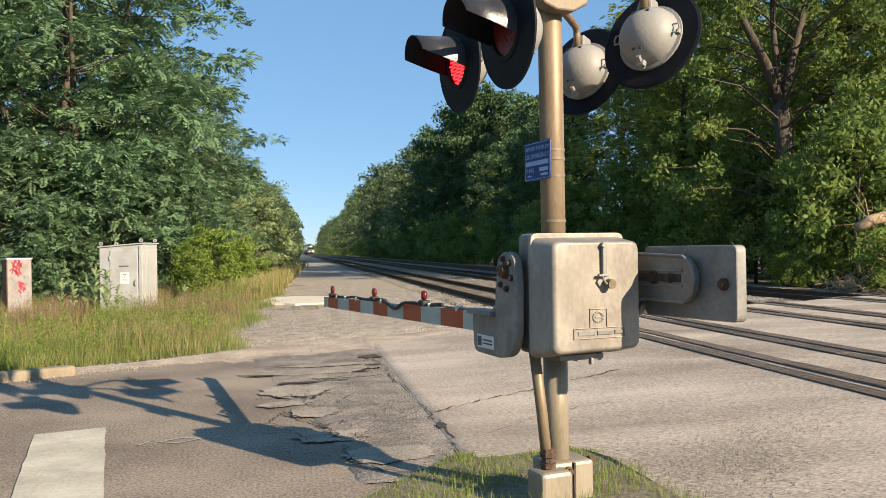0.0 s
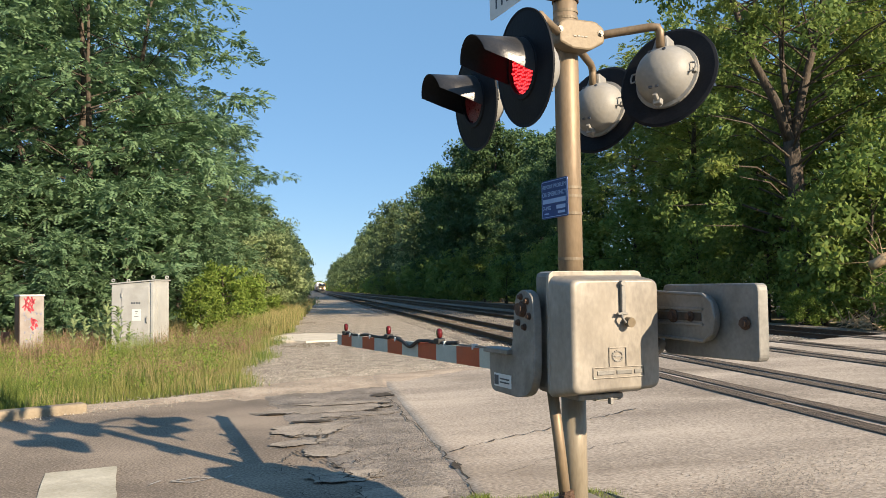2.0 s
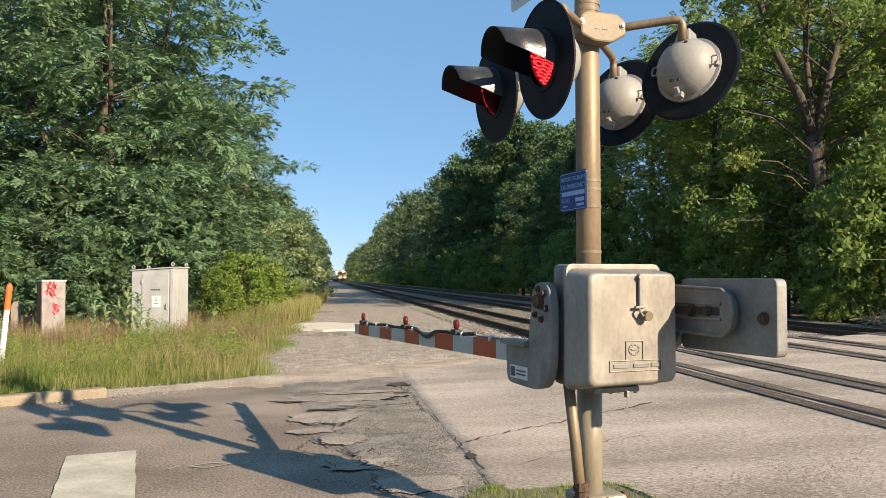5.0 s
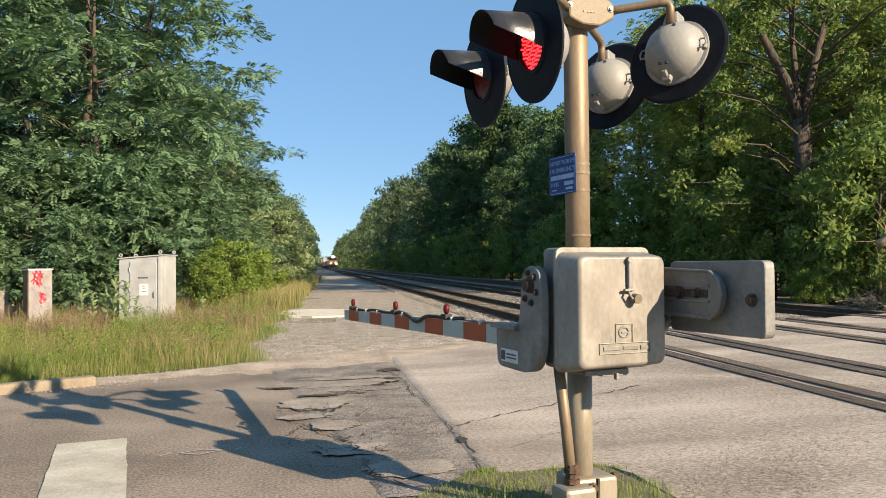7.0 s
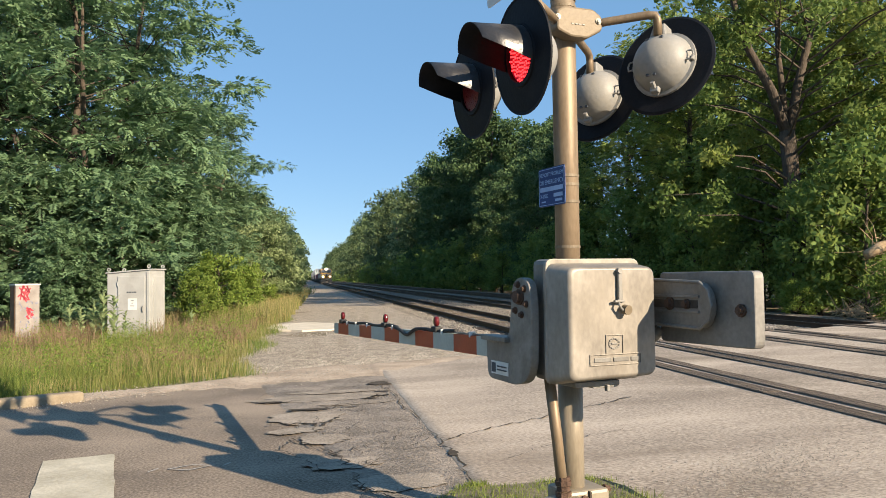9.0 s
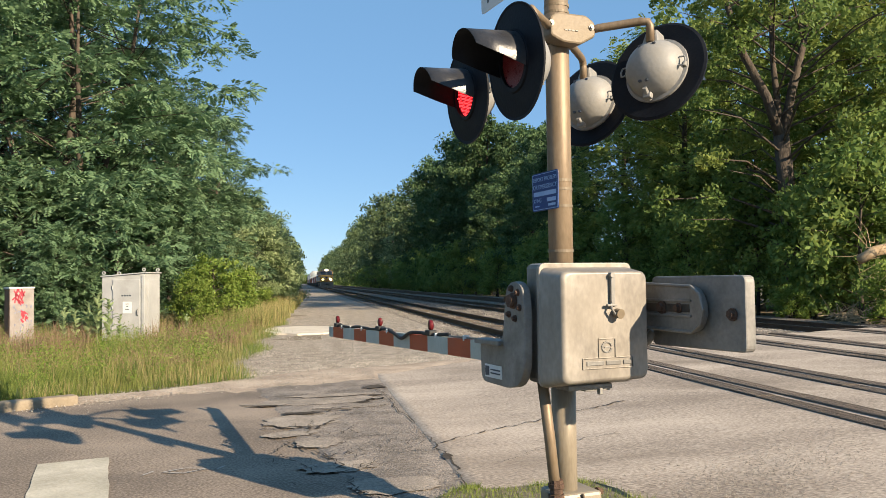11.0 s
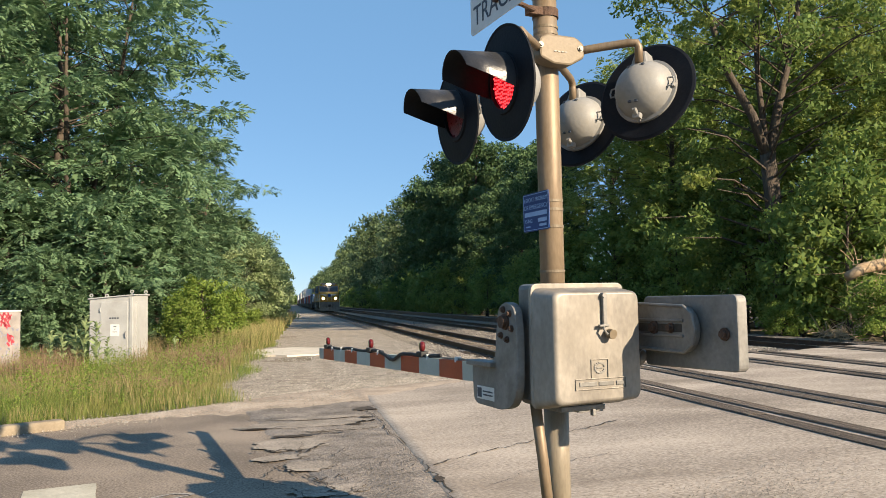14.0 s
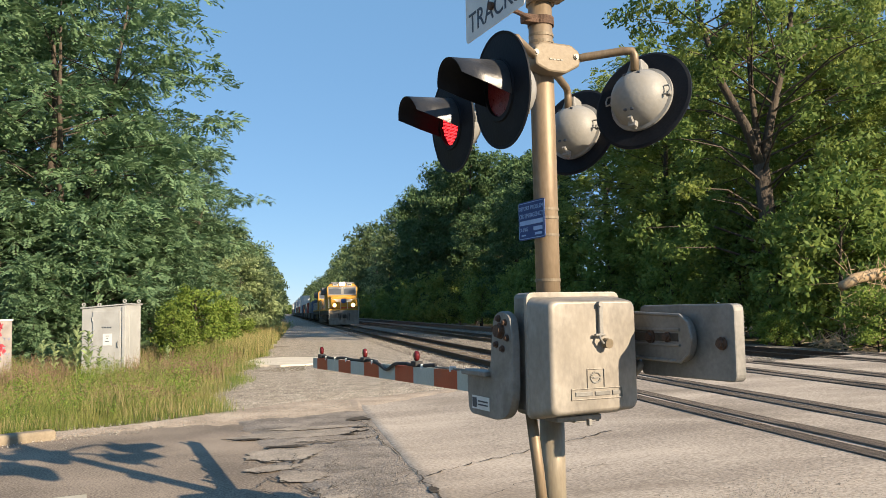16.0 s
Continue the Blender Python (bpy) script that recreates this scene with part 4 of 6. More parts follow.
def woods():
    fork = [[(-0.3, 0, -0.3, 0.26), (-0.5, 0, 4.5, 0.2), (0.0, 0.1, 9.5, 0.15), (-0.3, 0, 16.5, 0.03)], [(0.1, 0.2, -0.3, 0.22), (0.6, 0.3, 4.8, 0.17), (2.0, 0.4, 10, 0.11), (2.8, 0.4, 15.5, 0.03)],
            [(-0.5, -0.2, -0.3, 0.22), (-1.5, -0.2, 5, 0.16), (-3.2, -0.3, 10, 0.10), (-4.2, -0.4, 15, 0.03)], [(0.2, -0.3, -0.3, 0.2), (0.5, -0.9, 5.0, 0.15), (0.7, -2.2, 10, 0.09), (0.8, -2.6, 14, 0.03)]]
    loc = crown_tree("locust_tree", "tall feathery green tree with layered branches above the weeds", 18.0, [(0.17, 6.6), (0.36, 7.1), (0.6, 7.0), (0.8, 5.9), (0.93, 4.0), (1.0, 1.6)], 11, 96, 6, 20, 0.20, L_LOCUST, (0.5, 1.0), 0.26, fork, (10, 0.5), 0.4, 0.15)
    loc.matrix_basis = pose(-9.3, 36.0, -0.22, 0, 0, 0)
    plant(loc, [(-21.5, 37.5, 1.0, 140), (-15.5, 47, 1.05, 60), (-6.8, 47, 0.72, 200)], "tall trees beside the verge")
    low = crown_tree("small_tree", "dense low green tree behind the metal cabinet", 5.6, [(0.06, 2.2), (0.4, 2.7), (0.75, 2.0), (1.0, 0.7)], 21, 40, 4, 15, 0.165, L_LOCUST, (0.4, 0.75), 0.10, None, (10, 0.38), 0.5, 0.1)
    low.matrix_basis = pose(-6.4, 30.5, -0.22)
    plant(low, [(-9.8, 31, 1.05, 70), (-13, 30, 0.95, 150), (-11.3, 28.8, 0.6, 33), (-8.0, 28.8, 0.6, 99), (-16.5, 31, 1.15, 10), (-4.9, 32.5, 0.85, 50), (-7.6, 34.5, 1.1, 220)], "low trees at the wood's edge")
    bush = crown_tree("bush", "leafy yellow-green bush among weeds", 2.5, [(0.05, 0.9), (0.45, 1.1), (1.0, 0.4)], 31, 26, 3, 75, 0.065, L_BUSH, (0.2, 0.42), 0.05)
    bush.matrix_basis = pose(-3.0, 29.0, -0.10)
    plant(bush, [(-2.3, 32, 0.85, 100), (-3.5, 27.2, 0.7, 40), (-2.7, 36, 0.8, 10), (-1.7, 40, 0.5, 77)], "bushes along the gravel")
    wil = crown_tree("willow_bush", "pale green willowy bush beside the railway", 5.0, [(0.05, 2.0), (0.5, 2.6), (0.8, 1.8), (1.0, 0.7)], 41, 40, 4, 85, 0.10, L_LIGHT, (0.35, 0.7), 0.08)
    wil.matrix_basis = pose(-2.6, 52, -0.1)
    plant(wil, [(-4.9, 56, 1.05, 90), (-5.4, 47, 0.95, 33), (-1.4, 62, 0.75, 150)], "pale bushes beside the railway")
    side = crown_tree("wayside_tree", "dull green tree in the row beside the railway", 10.5, [(0.08, 3.2), (0.4, 4.0), (0.7, 3.2), (1.0, 1.0)], 52, 50, 4, 60, 0.17, L_DULL, (0.6, 1.1), 0.2)
    side.matrix_basis = pose(-6.6, 70, -0.1)
    plant(side, [(-5.2, 82, 1.0, 60), (-4.6, 96, 1.0, 160), (-12, 58, 1.1, 10), (-8.5, 60, 0.95, 66), (-4.2, 112, 1.05, 270)], "dull green trees beside the railway")
    far = crown_tree("wayside_tree", "mixed green tree in the row beside the railway", 10.5, [(0.08, 3.2), (0.4, 3.9), (0.7, 3.2), (1.0, 1.0)], 51, 34, 3, 40, 0.29, L_DULL, (0.7, 1.2), 0.2)
    far.matrix_basis = pose(-19, 56, -0.05)
    plant(far, [(-27, 54, 1.2, 190), (-36, 50, 1.2, 280), (-46, 46, 1.2, 30), (-31, 40, 1.0, 5)], "trees behind the verge")
    rng = random.Random(3)
    spots = []
    y = 104
    while y < 900:
        k = rng.uniform(0.8, 1.15) * (1 if y < 200 else 1.2)
        spots.append((-3.6 - rng.uniform(0, 2.5) + (y - 86) * 0.0035, y, k, rng.uniform(0, 360)))
        if y < 200:
            spots.append((-9 - rng.uniform(0, 3), y + 3, k * 1.2, rng.uniform(0, 360)))
        y += 7 + y * 0.05
    plant(far, spots, "trees in the row beside the railway")

    # beyond the tracks: a forked dark tree, yellow-green ones beside it, ivy-clad ones further off
    trunk = [[(0.5, 0, -0.3, 0.46), (0.25, 0, 2.5, 0.40), (0.1, 0, 4.6, 0.36), (-0.15, 0, 7.6, 0.33)], [(-0.12, 0, 7.3, 0.24), (-0.9, -0.2, 9.2, 0.2), (-2.0, -0.3, 11, 0.16), (-2.9, -0.2, 14, 0.10), (-3.2, 0, 18.5, 0.03)],
             [(-0.1, 0, 7.3, 0.24), (0.5, 0.1, 9.6, 0.19), (1.6, 0.1, 13.4, 0.13), (2.3, 0, 19, 0.03)], [(-0.12, 0, 7.4, 0.16), (0.0, 0.7, 11, 0.12), (0.2, 1.2, 18, 0.03)]]
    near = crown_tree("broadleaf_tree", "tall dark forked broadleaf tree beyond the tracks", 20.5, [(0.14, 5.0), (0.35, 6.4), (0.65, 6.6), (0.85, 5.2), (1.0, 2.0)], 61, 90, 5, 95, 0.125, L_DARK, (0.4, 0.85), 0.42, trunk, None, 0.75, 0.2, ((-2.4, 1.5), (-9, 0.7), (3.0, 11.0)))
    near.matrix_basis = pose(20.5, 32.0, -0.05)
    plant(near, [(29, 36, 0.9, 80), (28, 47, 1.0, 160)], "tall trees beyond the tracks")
    yel = crown_tree("ash_tree", "yellow-green feathery tree beyond the tracks", 17.5, [(0.1, 4.4), (0.35, 5.4), (0.65, 5.2), (0.85, 4.0), (1.0, 1.5)], 63, 70, 5, 18, 0.20, L_SPRAY, (0.45, 0.9), 0.3, None, (8, 0.45), 0.7, 0.1)
    yel.matrix_basis = pose(22.4, 45.5, -0.05)
    # last two: yellow-green leaf colour stands in for sunlight on the foliage
    plant(yel, [(23.4, 56, 1.05, 100), (30, 60, 1.2, 20), (25.2, 29.0, 0.58, 300), (26.6, 36.5, 0.95, 40)], "yellow-green trees beyond the tracks")
    ivy = crown_tree("ivy_tree", "dark ivy-clad tree with rounded masses of leaves", 19.0, [(0.04, 3.8), (0.3, 5.0), (0.65, 4.9), (0.88, 3.4), (1.0, 1.4)], 64, 50, 4, 120, 0.20, L_IVY, (0.7, 1.4), 0.35)
    ivy.matrix_basis = pose(24.4, 105, -0.05)
    ivy.scale = (1.2, 1.2, 1.24)
    plant(ivy, [(23.6, 115, 1.22, 20), (25, 125, 1.25, 300), (23.4, 136, 1.22, 110), (24.6, 147, 1.2, 210), (30.5, 104, 1.3, 80), (28.6, 93, 1.12, 190), (22.2, 66, 0.72, 70), (21.8, 75, 0.7, 170), (22.6, 84, 0.74, 250), (21.8, 93, 0.7, 40)], "ivy-clad trees beyond the tracks")
    # light leaves; part of the paleness is distance haze put into the colour
    pale = crown_tree("poplar_tree", "pale grey-green tree beside the distant line, paled partly as haze", 20.0, [(0.05, 4.5), (0.4, 5.6), (0.75, 4.4), (1.0, 1.5)], 65, 44, 4, 50, 0.26, L_LIGHT, (0.8, 1.4), 0.3)
    pale.matrix_basis = pose(22.8, 178, -0.05)
    big = crown_tree("broadleaf_tree", "tall dense dark green tree beyond the tracks", 19.5, [(0.06, 4.6), (0.35, 5.8), (0.7, 5.0), (1.0, 2.0)], 62, 44, 4, 26, 0.36, L_DULL, (0.9, 1.6), 0.38)
    big.matrix_basis = pose(38, 42, -0.05)
    spots = [(36, 55, 1.0, 30), (33, 66, 0.8, 200)]
    y = 168
    while y < 900:
        if abs(y - 178) > 8:
            spots.append((22.8 + rng.uniform(-0.8, 1.4), y, rng.uniform(1.0, 1.35), rng.uniform(0, 360)))
        if y < 300:
            spots.append((30 + rng.uniform(-1, 2), y - 30, rng.uniform(0.95, 1.15), rng.uniform(0, 360)))
        y += 8.5 + y * 0.035
    plant(big, spots, "tall trees beyond the tracks")
    under = crown_tree("understorey_tree", "low dense tree in the shade of the wood", 6.5, [(0.04, 2.6), (0.4, 3.1), (0.75, 2.3), (1.0, 0.8)], 71, 40, 3, 50, 0.15, L_DARK, (0.5, 0.9), 0.10)
    under.matrix_basis = pose(20.2, 27.0, -0.05)
    spots = [(22.6, 27.5, 0.7, 120), (24.5, 30, 0.9, 200), (26, 50, 1.2, 15), (28, 60, 1.3, 85), (29, 37, 1.1, 150), (34, 38, 1.2, 210), (36, 48, 1.3, 280), (26, 40, 1.0, 330)]
    y = 30
    while y < 260:
        spots.append((19.6 + rng.uniform(-0.3, 1.4), y, rng.uniform(0.7, 1.1), rng.uniform(0, 360)))
        y += 3.8 + y * 0.035
    plant(under, spots, "low trees beyond the tracks")
    sh = crown_tree("shrub", "low green shrub at the wood's foot", 1.9, [(0.05, 1.0), (0.45, 1.2), (1.0, 0.4)], 81, 20, 3, 70, 0.06, L_BUSH, (0.22, 0.42), 0.03)
    sh.matrix_basis = pose(17.6, 22.0, -0.05)
    plant(sh, [(18.9, 21.2, 1.1, 40), (20.3, 20.8, 0.8, 90), (17.4, 27, 0.6, 10), (17.7, 36, 0.7, 130), (17.6, 42, 0.6, 180), (17.6, 50, 0.8, 210), (17.8, 60, 0.8, 70)], "shrubs at the wood's foot")


def far_woods():
    """Undergrowth that runs on beside the railway to the distance."""
    rng = np.random.default_rng(19)
    for side, x0, x1, y0 in (("r", 19.5, 26, 110), ("l", -10, -3.6, 95)):
        n = 900
        y = y0 + 1150 * rng.random(n) ** 1.8
        x = x0 + (x1 - x0) * rng.random(n) + (0.0035 * (y - 95) if side == "l" else 0)
        z = rng.uniform(0.3, 5.5, n)
        v, f = leaf_cloud(rng, np.stack([x, y, z], 1), rng.uniform(1.6, 3.2, n), 34, 0.55, 0.8)
        tagged(mesh_np("far_undergrowth", v, f, L_DARK), "dark undergrowth along the distant railway", "woods", kind="stuff")
    n = 500
    v, f = leaf_cloud(rng, np.stack([rng.uniform(-90, 90, n), rng.uniform(1210, 1260, n), rng.uniform(0, 12, n)], 1), rng.uniform(3, 6, n), 30, 1.6, 0.8)
    tagged(mesh_np("far_trees", v, f, L_DARK), "distant trees at the end of the line", "woods", kind="stuff")


woods()
far_woods()


def blades(name, n, place, height, width, leaves, seed, label, lean=0.35, low=True):
    """Grass as narrow bent blades, two triangles and a tip each."""
    rng = np.random.default_rng(seed)
    x, y, k = place(rng, n)
    n = len(x)
    h = height[0] + (height[1] - height[0]) * rng.random(n) * k
    a = rng.uniform(0, 2 * pi, n)
    w = width * rng.uniform(0.6, 1.4, n)
    dx, dy = np.cos(a) * w, np.sin(a) * w
    b = rng.uniform(0, 2 * pi, n)
    l = lean * h * rng.random(n)
    lx, ly = np.cos(b) * l, np.sin(b) * l
    z0 = dip(x, y) - 0.04 if low else np.full(n, -0.04)
    h = h + z0 + 0.04
    v = np.stack([np.stack([x - dx, y - dy, z0], 1), np.stack([x + dx, y + dy, z0], 1),
                  np.stack([x + dx * 0.7 + lx * 0.4, y + dy * 0.7 + ly * 0.4, z0 + (h - z0) * 0.6], 1), np.stack([x - dx * 0.7 + lx * 0.4, y - dy * 0.7 + ly * 0.4, z0 + (h - z0) * 0.6], 1),
                  np.stack([x + lx, y + ly, h], 1)], 1).reshape(-1, 3)
    i = 5 * np.arange(n)[:, None]
    f = np.concatenate([i + np.array([[0, 1, 2]]), i + np.array([[0, 2, 3]]), i + np.array([[3, 2, 4]])], 1).reshape(-1, 3)
    return tagged(mesh_np(name, v, f, leaves), label, "grass", kind="stuff")


def clumped(rng, x, y, s):
    """A density from 0 to 1 that comes in patches."""
    return np.array([0.5 + 0.9 * noise.noise((a * s, b * s, 9.1)) for a, b in zip(x, y)])


def verge_spots(y0, y1, x0, patch=0.5, thr=0.3, inset=0.0):
    def place(rng, n):
        y = y0 + (y1 - y0) * rng.random(n) ** 1.6
        edge = np.minimum(-1.1 + np.maximum(0, y - 16) * 0.020 + 0.22 * np.sin(y * 1.1) + 0.07 * np.sin(y * 3.1) + rng.normal(0, 0.12, len(y)), (y - 13.3) / 0.6) - inset
        x = edge + (x0 - edge) * rng.random(n) ** 1.2
        d = clumped(rng, x, y, patch)
        ok = d > thr
        near = np.clip((edge - x) / 1.5, 0.35, 1) * np.clip((y - 12.6 - 0.6 * x) / 1.2, 0.35, 1)
        return x[ok], y[ok], (np.clip(d, 0.4, 1.1) * near)[ok]
    return place


def island_edge(x):
    if x < 0.3:
        return 4.78 + 0.25 * (x - 0.3)
    return 4.78 + 1.3 * (x - 0.3) if x < 0.95 else 5.66


def island_spots(rng, n):
    x = rng.uniform(-3.0, 2.45, n)
    y = 5.7 - 12 * rng.random(n) ** 2.2
    e = np.array([island_edge(a) + 0.15 * noise.noise((a * 3, 0, 2)) for a in x])
    ok = (y < e) & (x < 2.12 - 0.05 * (y - 4.6) + 0.05 * np.sin(y * 9) + rng.normal(0, 0.04, n)) & (clumped(rng, x, y, 2.2) > 0.22)
    return x[ok], y[ok], np.clip(e - y, 0.25, 1)[ok]


def weeds():
    blades("verge_grass", 150000, verge_spots(10.5, 34, -22, 0.55, -0.3), (0.08, 0.62), 0.0036, L_GRASS, 1, "tall green and yellow grass on the verge", 1.1)
    blades("dry_verge_grass", 42000, verge_spots(11, 40, -18, 0.7, 0.45), (0.2, 0.72), 0.003, L_DRY, 2, "tall straw-coloured grass stems", 0.5)
    blades("brown_weed_stems", 22000, verge_spots(19, 30, -16, 0.6, 0.5, 0.7), (0.35, 0.95), 0.005, L_BROWN, 3, "tall brown seeding weeds", 0.4)
    rng = np.random.default_rng(15)
    x, y, k = verge_spots(13, 30, -17, 0.6, 0.42, 0.3)(rng, 9000)
    v, f = leaf_cloud(rng, np.stack([x, y, dip(x, y) + 0.25 + 0.5 * k * rng.random(len(x))], 1), rng.uniform(0.02, 0.06, len(x)), 7, 0.011, 1.6)
    tagged(mesh_np("seed_heads", v, f, L_BROWN), "small brown seed heads among the tall grass", "weeds", kind="stuff")

    def strip(rng, n):
        y = 27 + 60 * rng.random(n) ** 1.4
        edge = -1.15 + (y - 16) * 0.02 + 0.3 * np.sin(y * 1.1)
        x = edge - 4.2 * rng.random(n)
        return x, y, np.ones(n)
    blades("golden_grass", 40000, strip, (0.15, 0.85), 0.006, L_DRY, 4, "golden dry grass along the gravel", 0.7)
    blades("strip_grass", 20000, strip, (0.2, 0.7), 0.008, L_GRASS, 14, "green grass along the gravel", 0.35)
    blades("roadside_grass", 75000, island_spots, (0.04, 0.17), 0.0032, L_LAWN, 5, "short green grass round the signal's foot", 0.8, False)
    rng = np.random.default_rng(8)
    # broad-leaved weeds among the grass
    n = 700
    y = 12.0 + 15 * rng.random(n)
    x = np.minimum(-1.6, (y - 14.0) / 0.6) - 11 * rng.random(n) ** 1.3
    v, f = leaf_cloud(rng, np.stack([x, y, dip(x, y) + 0.05 + 0.4 * rng.random(n)], 1), rng.uniform(0.14, 0.36, n), 45, 0.022, 1.0)
    tagged(mesh_np("broadleaf_weeds", v, f, L_BUSH), "leafy green weeds among the tall grass", "weeds", kind="stuff")
    bm = bmesh.new()
    v1 = [bm.verts.new((x, island_edge(x) + 0.08 * noise.noise((x * 2, 0, 1)), 0.022 + rise(x))) for x in span(-3, 2.0, 40)]
    v1 += [bm.verts.new((2.06, 5.3, 0.06)), bm.verts.new((2.1, 4.6, 0.06)), bm.verts.new((2.15, 3.5, 0.06)), bm.verts.new((2.2, -8, 0.06)), bm.verts.new((-3, -8, 0.02))]
    bm.faces.new(v1)
    tagged(part("ground_island", bm, mat("island_soil", (0.10, 0.085, 0.055), (0.24, 0.20, 0.14), 3, 0.95, bump=0.6, fine=40, grain=1.2)), "bare earth under the roadside grass", "ground", kind="structure")


weeds()


def tall_weed(seed, height):
    """A leafy weed: stem with long pointed leaves in pairs."""
    rng = random.Random(seed)
    w = empty("tall_weed")
    tagged(w, "tall leafy green milkweed plant among the grass", "weed", "tall leafy weeds")
    part("stem", tubem([(0, 0, -0.25), (0.02, 0.01, height * 0.5), (0.04, 0.0, height)], [0.012, 0.01, 0.005], 6), L_MILK, w)
    n = int(height * 20)
    for k in range(n):
        z = height * (0.25 + 0.75 * k / n)
        a = k * 1.9 + rng.uniform(-0.3, 0.3)
        l = 0.36 * rng.uniform(0.75, 1.1) * (1 - 0.35 * k / n)
        bm = bmesh.new()
        mid = [bm.verts.new((l * t, 0, 0.35 * l * t - 0.5 * l * t * t)) for t in (0, 0.35, 0.7, 1.0)]
        lf = [bm.verts.new((l * t, wd, 0.35 * l * t - 0.5 * l * t * t + 0.012)) for t, wd in ((0.35, l * 0.2), (0.7, l * 0.15))]
        rt = [bm.verts.new((l * t, -wd, 0.35 * l * t - 0.5 * l * t * t + 0.012)) for t, wd in ((0.35, l * 0.2), (0.7, l * 0.15))]
        for q in ((mid[0], lf[0], mid[1]), (mid[1], lf[0], lf[1], mid[2]), (mid[2], lf[1], mid[3]), (mid[0], mid[1], rt[0]), (mid[1], mid[2], rt[1], rt[0]), (mid[2], mid[3], rt[1])):
            bm.faces.new(q)
        part("leaf", bm, L_MILK, w).matrix_basis = pose(0.03 * z / height, 0, z, rng.uniform(-45, 45), rng.uniform(-60, -15), math.degrees(a))
    return w


tw = tall_weed(1, 1.4)
tw.matrix_basis = pose(-5.3, 22.7, -0.19)
for x, y, sc, a in ((-5.55, 22.9, 0.85, 70), (-4.95, 22.6, 0.9, 160), (-5.9, 23.0, 0.7, 250), (-6.1, 22.6, 0.75, 20), (-4.75, 22.9, 0.62, 110), (-8.2, 22.0, 0.6, 200), (-3.3, 24.5, 0.55, 10)):
    cp = copy_thing(tw, pose(x, y, -0.19, 0, 0, a))
    cp.scale = (sc, sc, sc)


M_DIRT = mat("pale_dirt", (0.25, 0.195, 0.145), (0.50, 0.405, 0.31), 1.5, 0.95, bump=0.9, fine=45, stain=(0.20, 0.155, 0.11), stain_amt=0.6, grain=1.4)


def dirt_strip():
    """Pale washed-out dirt along the road's far edge."""
    bm = bmesh.new()
    rows = []
    for x in span(-3.6, 3.2, 130):
        a = road_far(x) - (0.5 + 1.2 * math.exp(-((x - 0.5) / 1.3) ** 2) * (1 if x < 1.12 else 0.35)) - 0.35 * smooth_noise(x, 4, 1.3) - 0.2 * smooth_noise(x, 9, 4) - 0.08 * smooth_noise(x, 3, 11)
        w = 0.25 + 0.9 * math.exp(-((x + 0.2) / 1.3) ** 2)
        b = road_far(x) + w + 0.3 * smooth_noise(x, 1, 1.1)
        rows.append([bm.verts.new((x, a + (b - a) * (0, 0.25, 0.45, 0.65, 0.85, 1)[k], 0.015 + rise(x) + (0.012 if x > 1.05 else 0) - (0.018, 0, 0, 0, 0, 0.03)[k])) for k in range(6)])
    for r, q in zip(rows, rows[1:]):
        for k in range(5):
            bm.faces.new((r[k], q[k], q[k + 1], r[k + 1]))
    tagged(part("ground_dirt", bm, M_DIRT, smooth=True), "pale washed-out dirt along the road edge", "ground", kind="structure")


dirt_strip()


def edge_crumbs(rng, n):
    x = rng.uniform(-3.4, 3.4, n)
    return x, 13.0 + 0.6 * x - 0.15 + rng.normal(0, 0.38, n)


stones("edge_crumbs", 5000, edge_crumbs, lambda x, y: 0.015 + rise(x), (0.004, 0.016), 9, "small loose stones along the road edge", M_STONE)


# ---- road details ----
def ragged_poly(cx, cy, rx, ry, z, seed, turn=0.0, n=40, rough=0.45):
    rng = random.Random(seed)
    bm = bmesh.new()
    vs = []
    for k in range(n):
        a = 2 * pi * k / n
        r = 1 + rough * (noise.noise((cos(a) * 1.7, sin(a) * 1.7, seed)) * 1.3 + 0.7 * noise.noise((cos(a) * 5, sin(a) * 5, seed)) + rng.uniform(-0.12, 0.12))
        x, y = rx * r * cos(a), ry * r * sin(a)
        vs.append(bm.verts.new((cx + x * cos(turn) - y * sin(turn), cy + x * sin(turn) + y * cos(turn), z)))
    bm.faces.new(vs)
    return bm


def crack(pts, w, z, seed):
    """A thin dark crack along a broken line."""
    rng = random.Random(seed)
    line = []
    for a, b in zip(pts, pts[1:]):
        for k in range(10):
            t = k / 10
            line.append(((a[0] + (b[0] - a[0]) * t) + rng.uniform(-1, 1) * 0.035, (a[1] + (b[1] - a[1]) * t) + rng.uniform(-1, 1) * 0.05))
    line.append(pts[-1])
    bm = bmesh.new()
    prev = None
    for i, (x, y) in enumerate(line):
        nx, ny = (line[min(i + 1, len(line) - 1)][0] - line[max(i - 1, 0)][0], line[min(i + 1, len(line) - 1)][1] - line[max(i - 1, 0)][1])
        l = math.hypot(nx, ny) or 1
        ww = w * rng.uniform(0.05, 0.55)
        cur = [bm.verts.new((x - ny / l * ww, y + nx / l * ww, z)), bm.verts.new((x + ny / l * ww, y - nx / l * ww, z))]
        if prev:
            bm.faces.new((prev[0], prev[1], cur[1], cur[0]))
        prev = cur
    return bm


def patch_left(y):
    return 0.38 - (y - 5.4) * 0.17


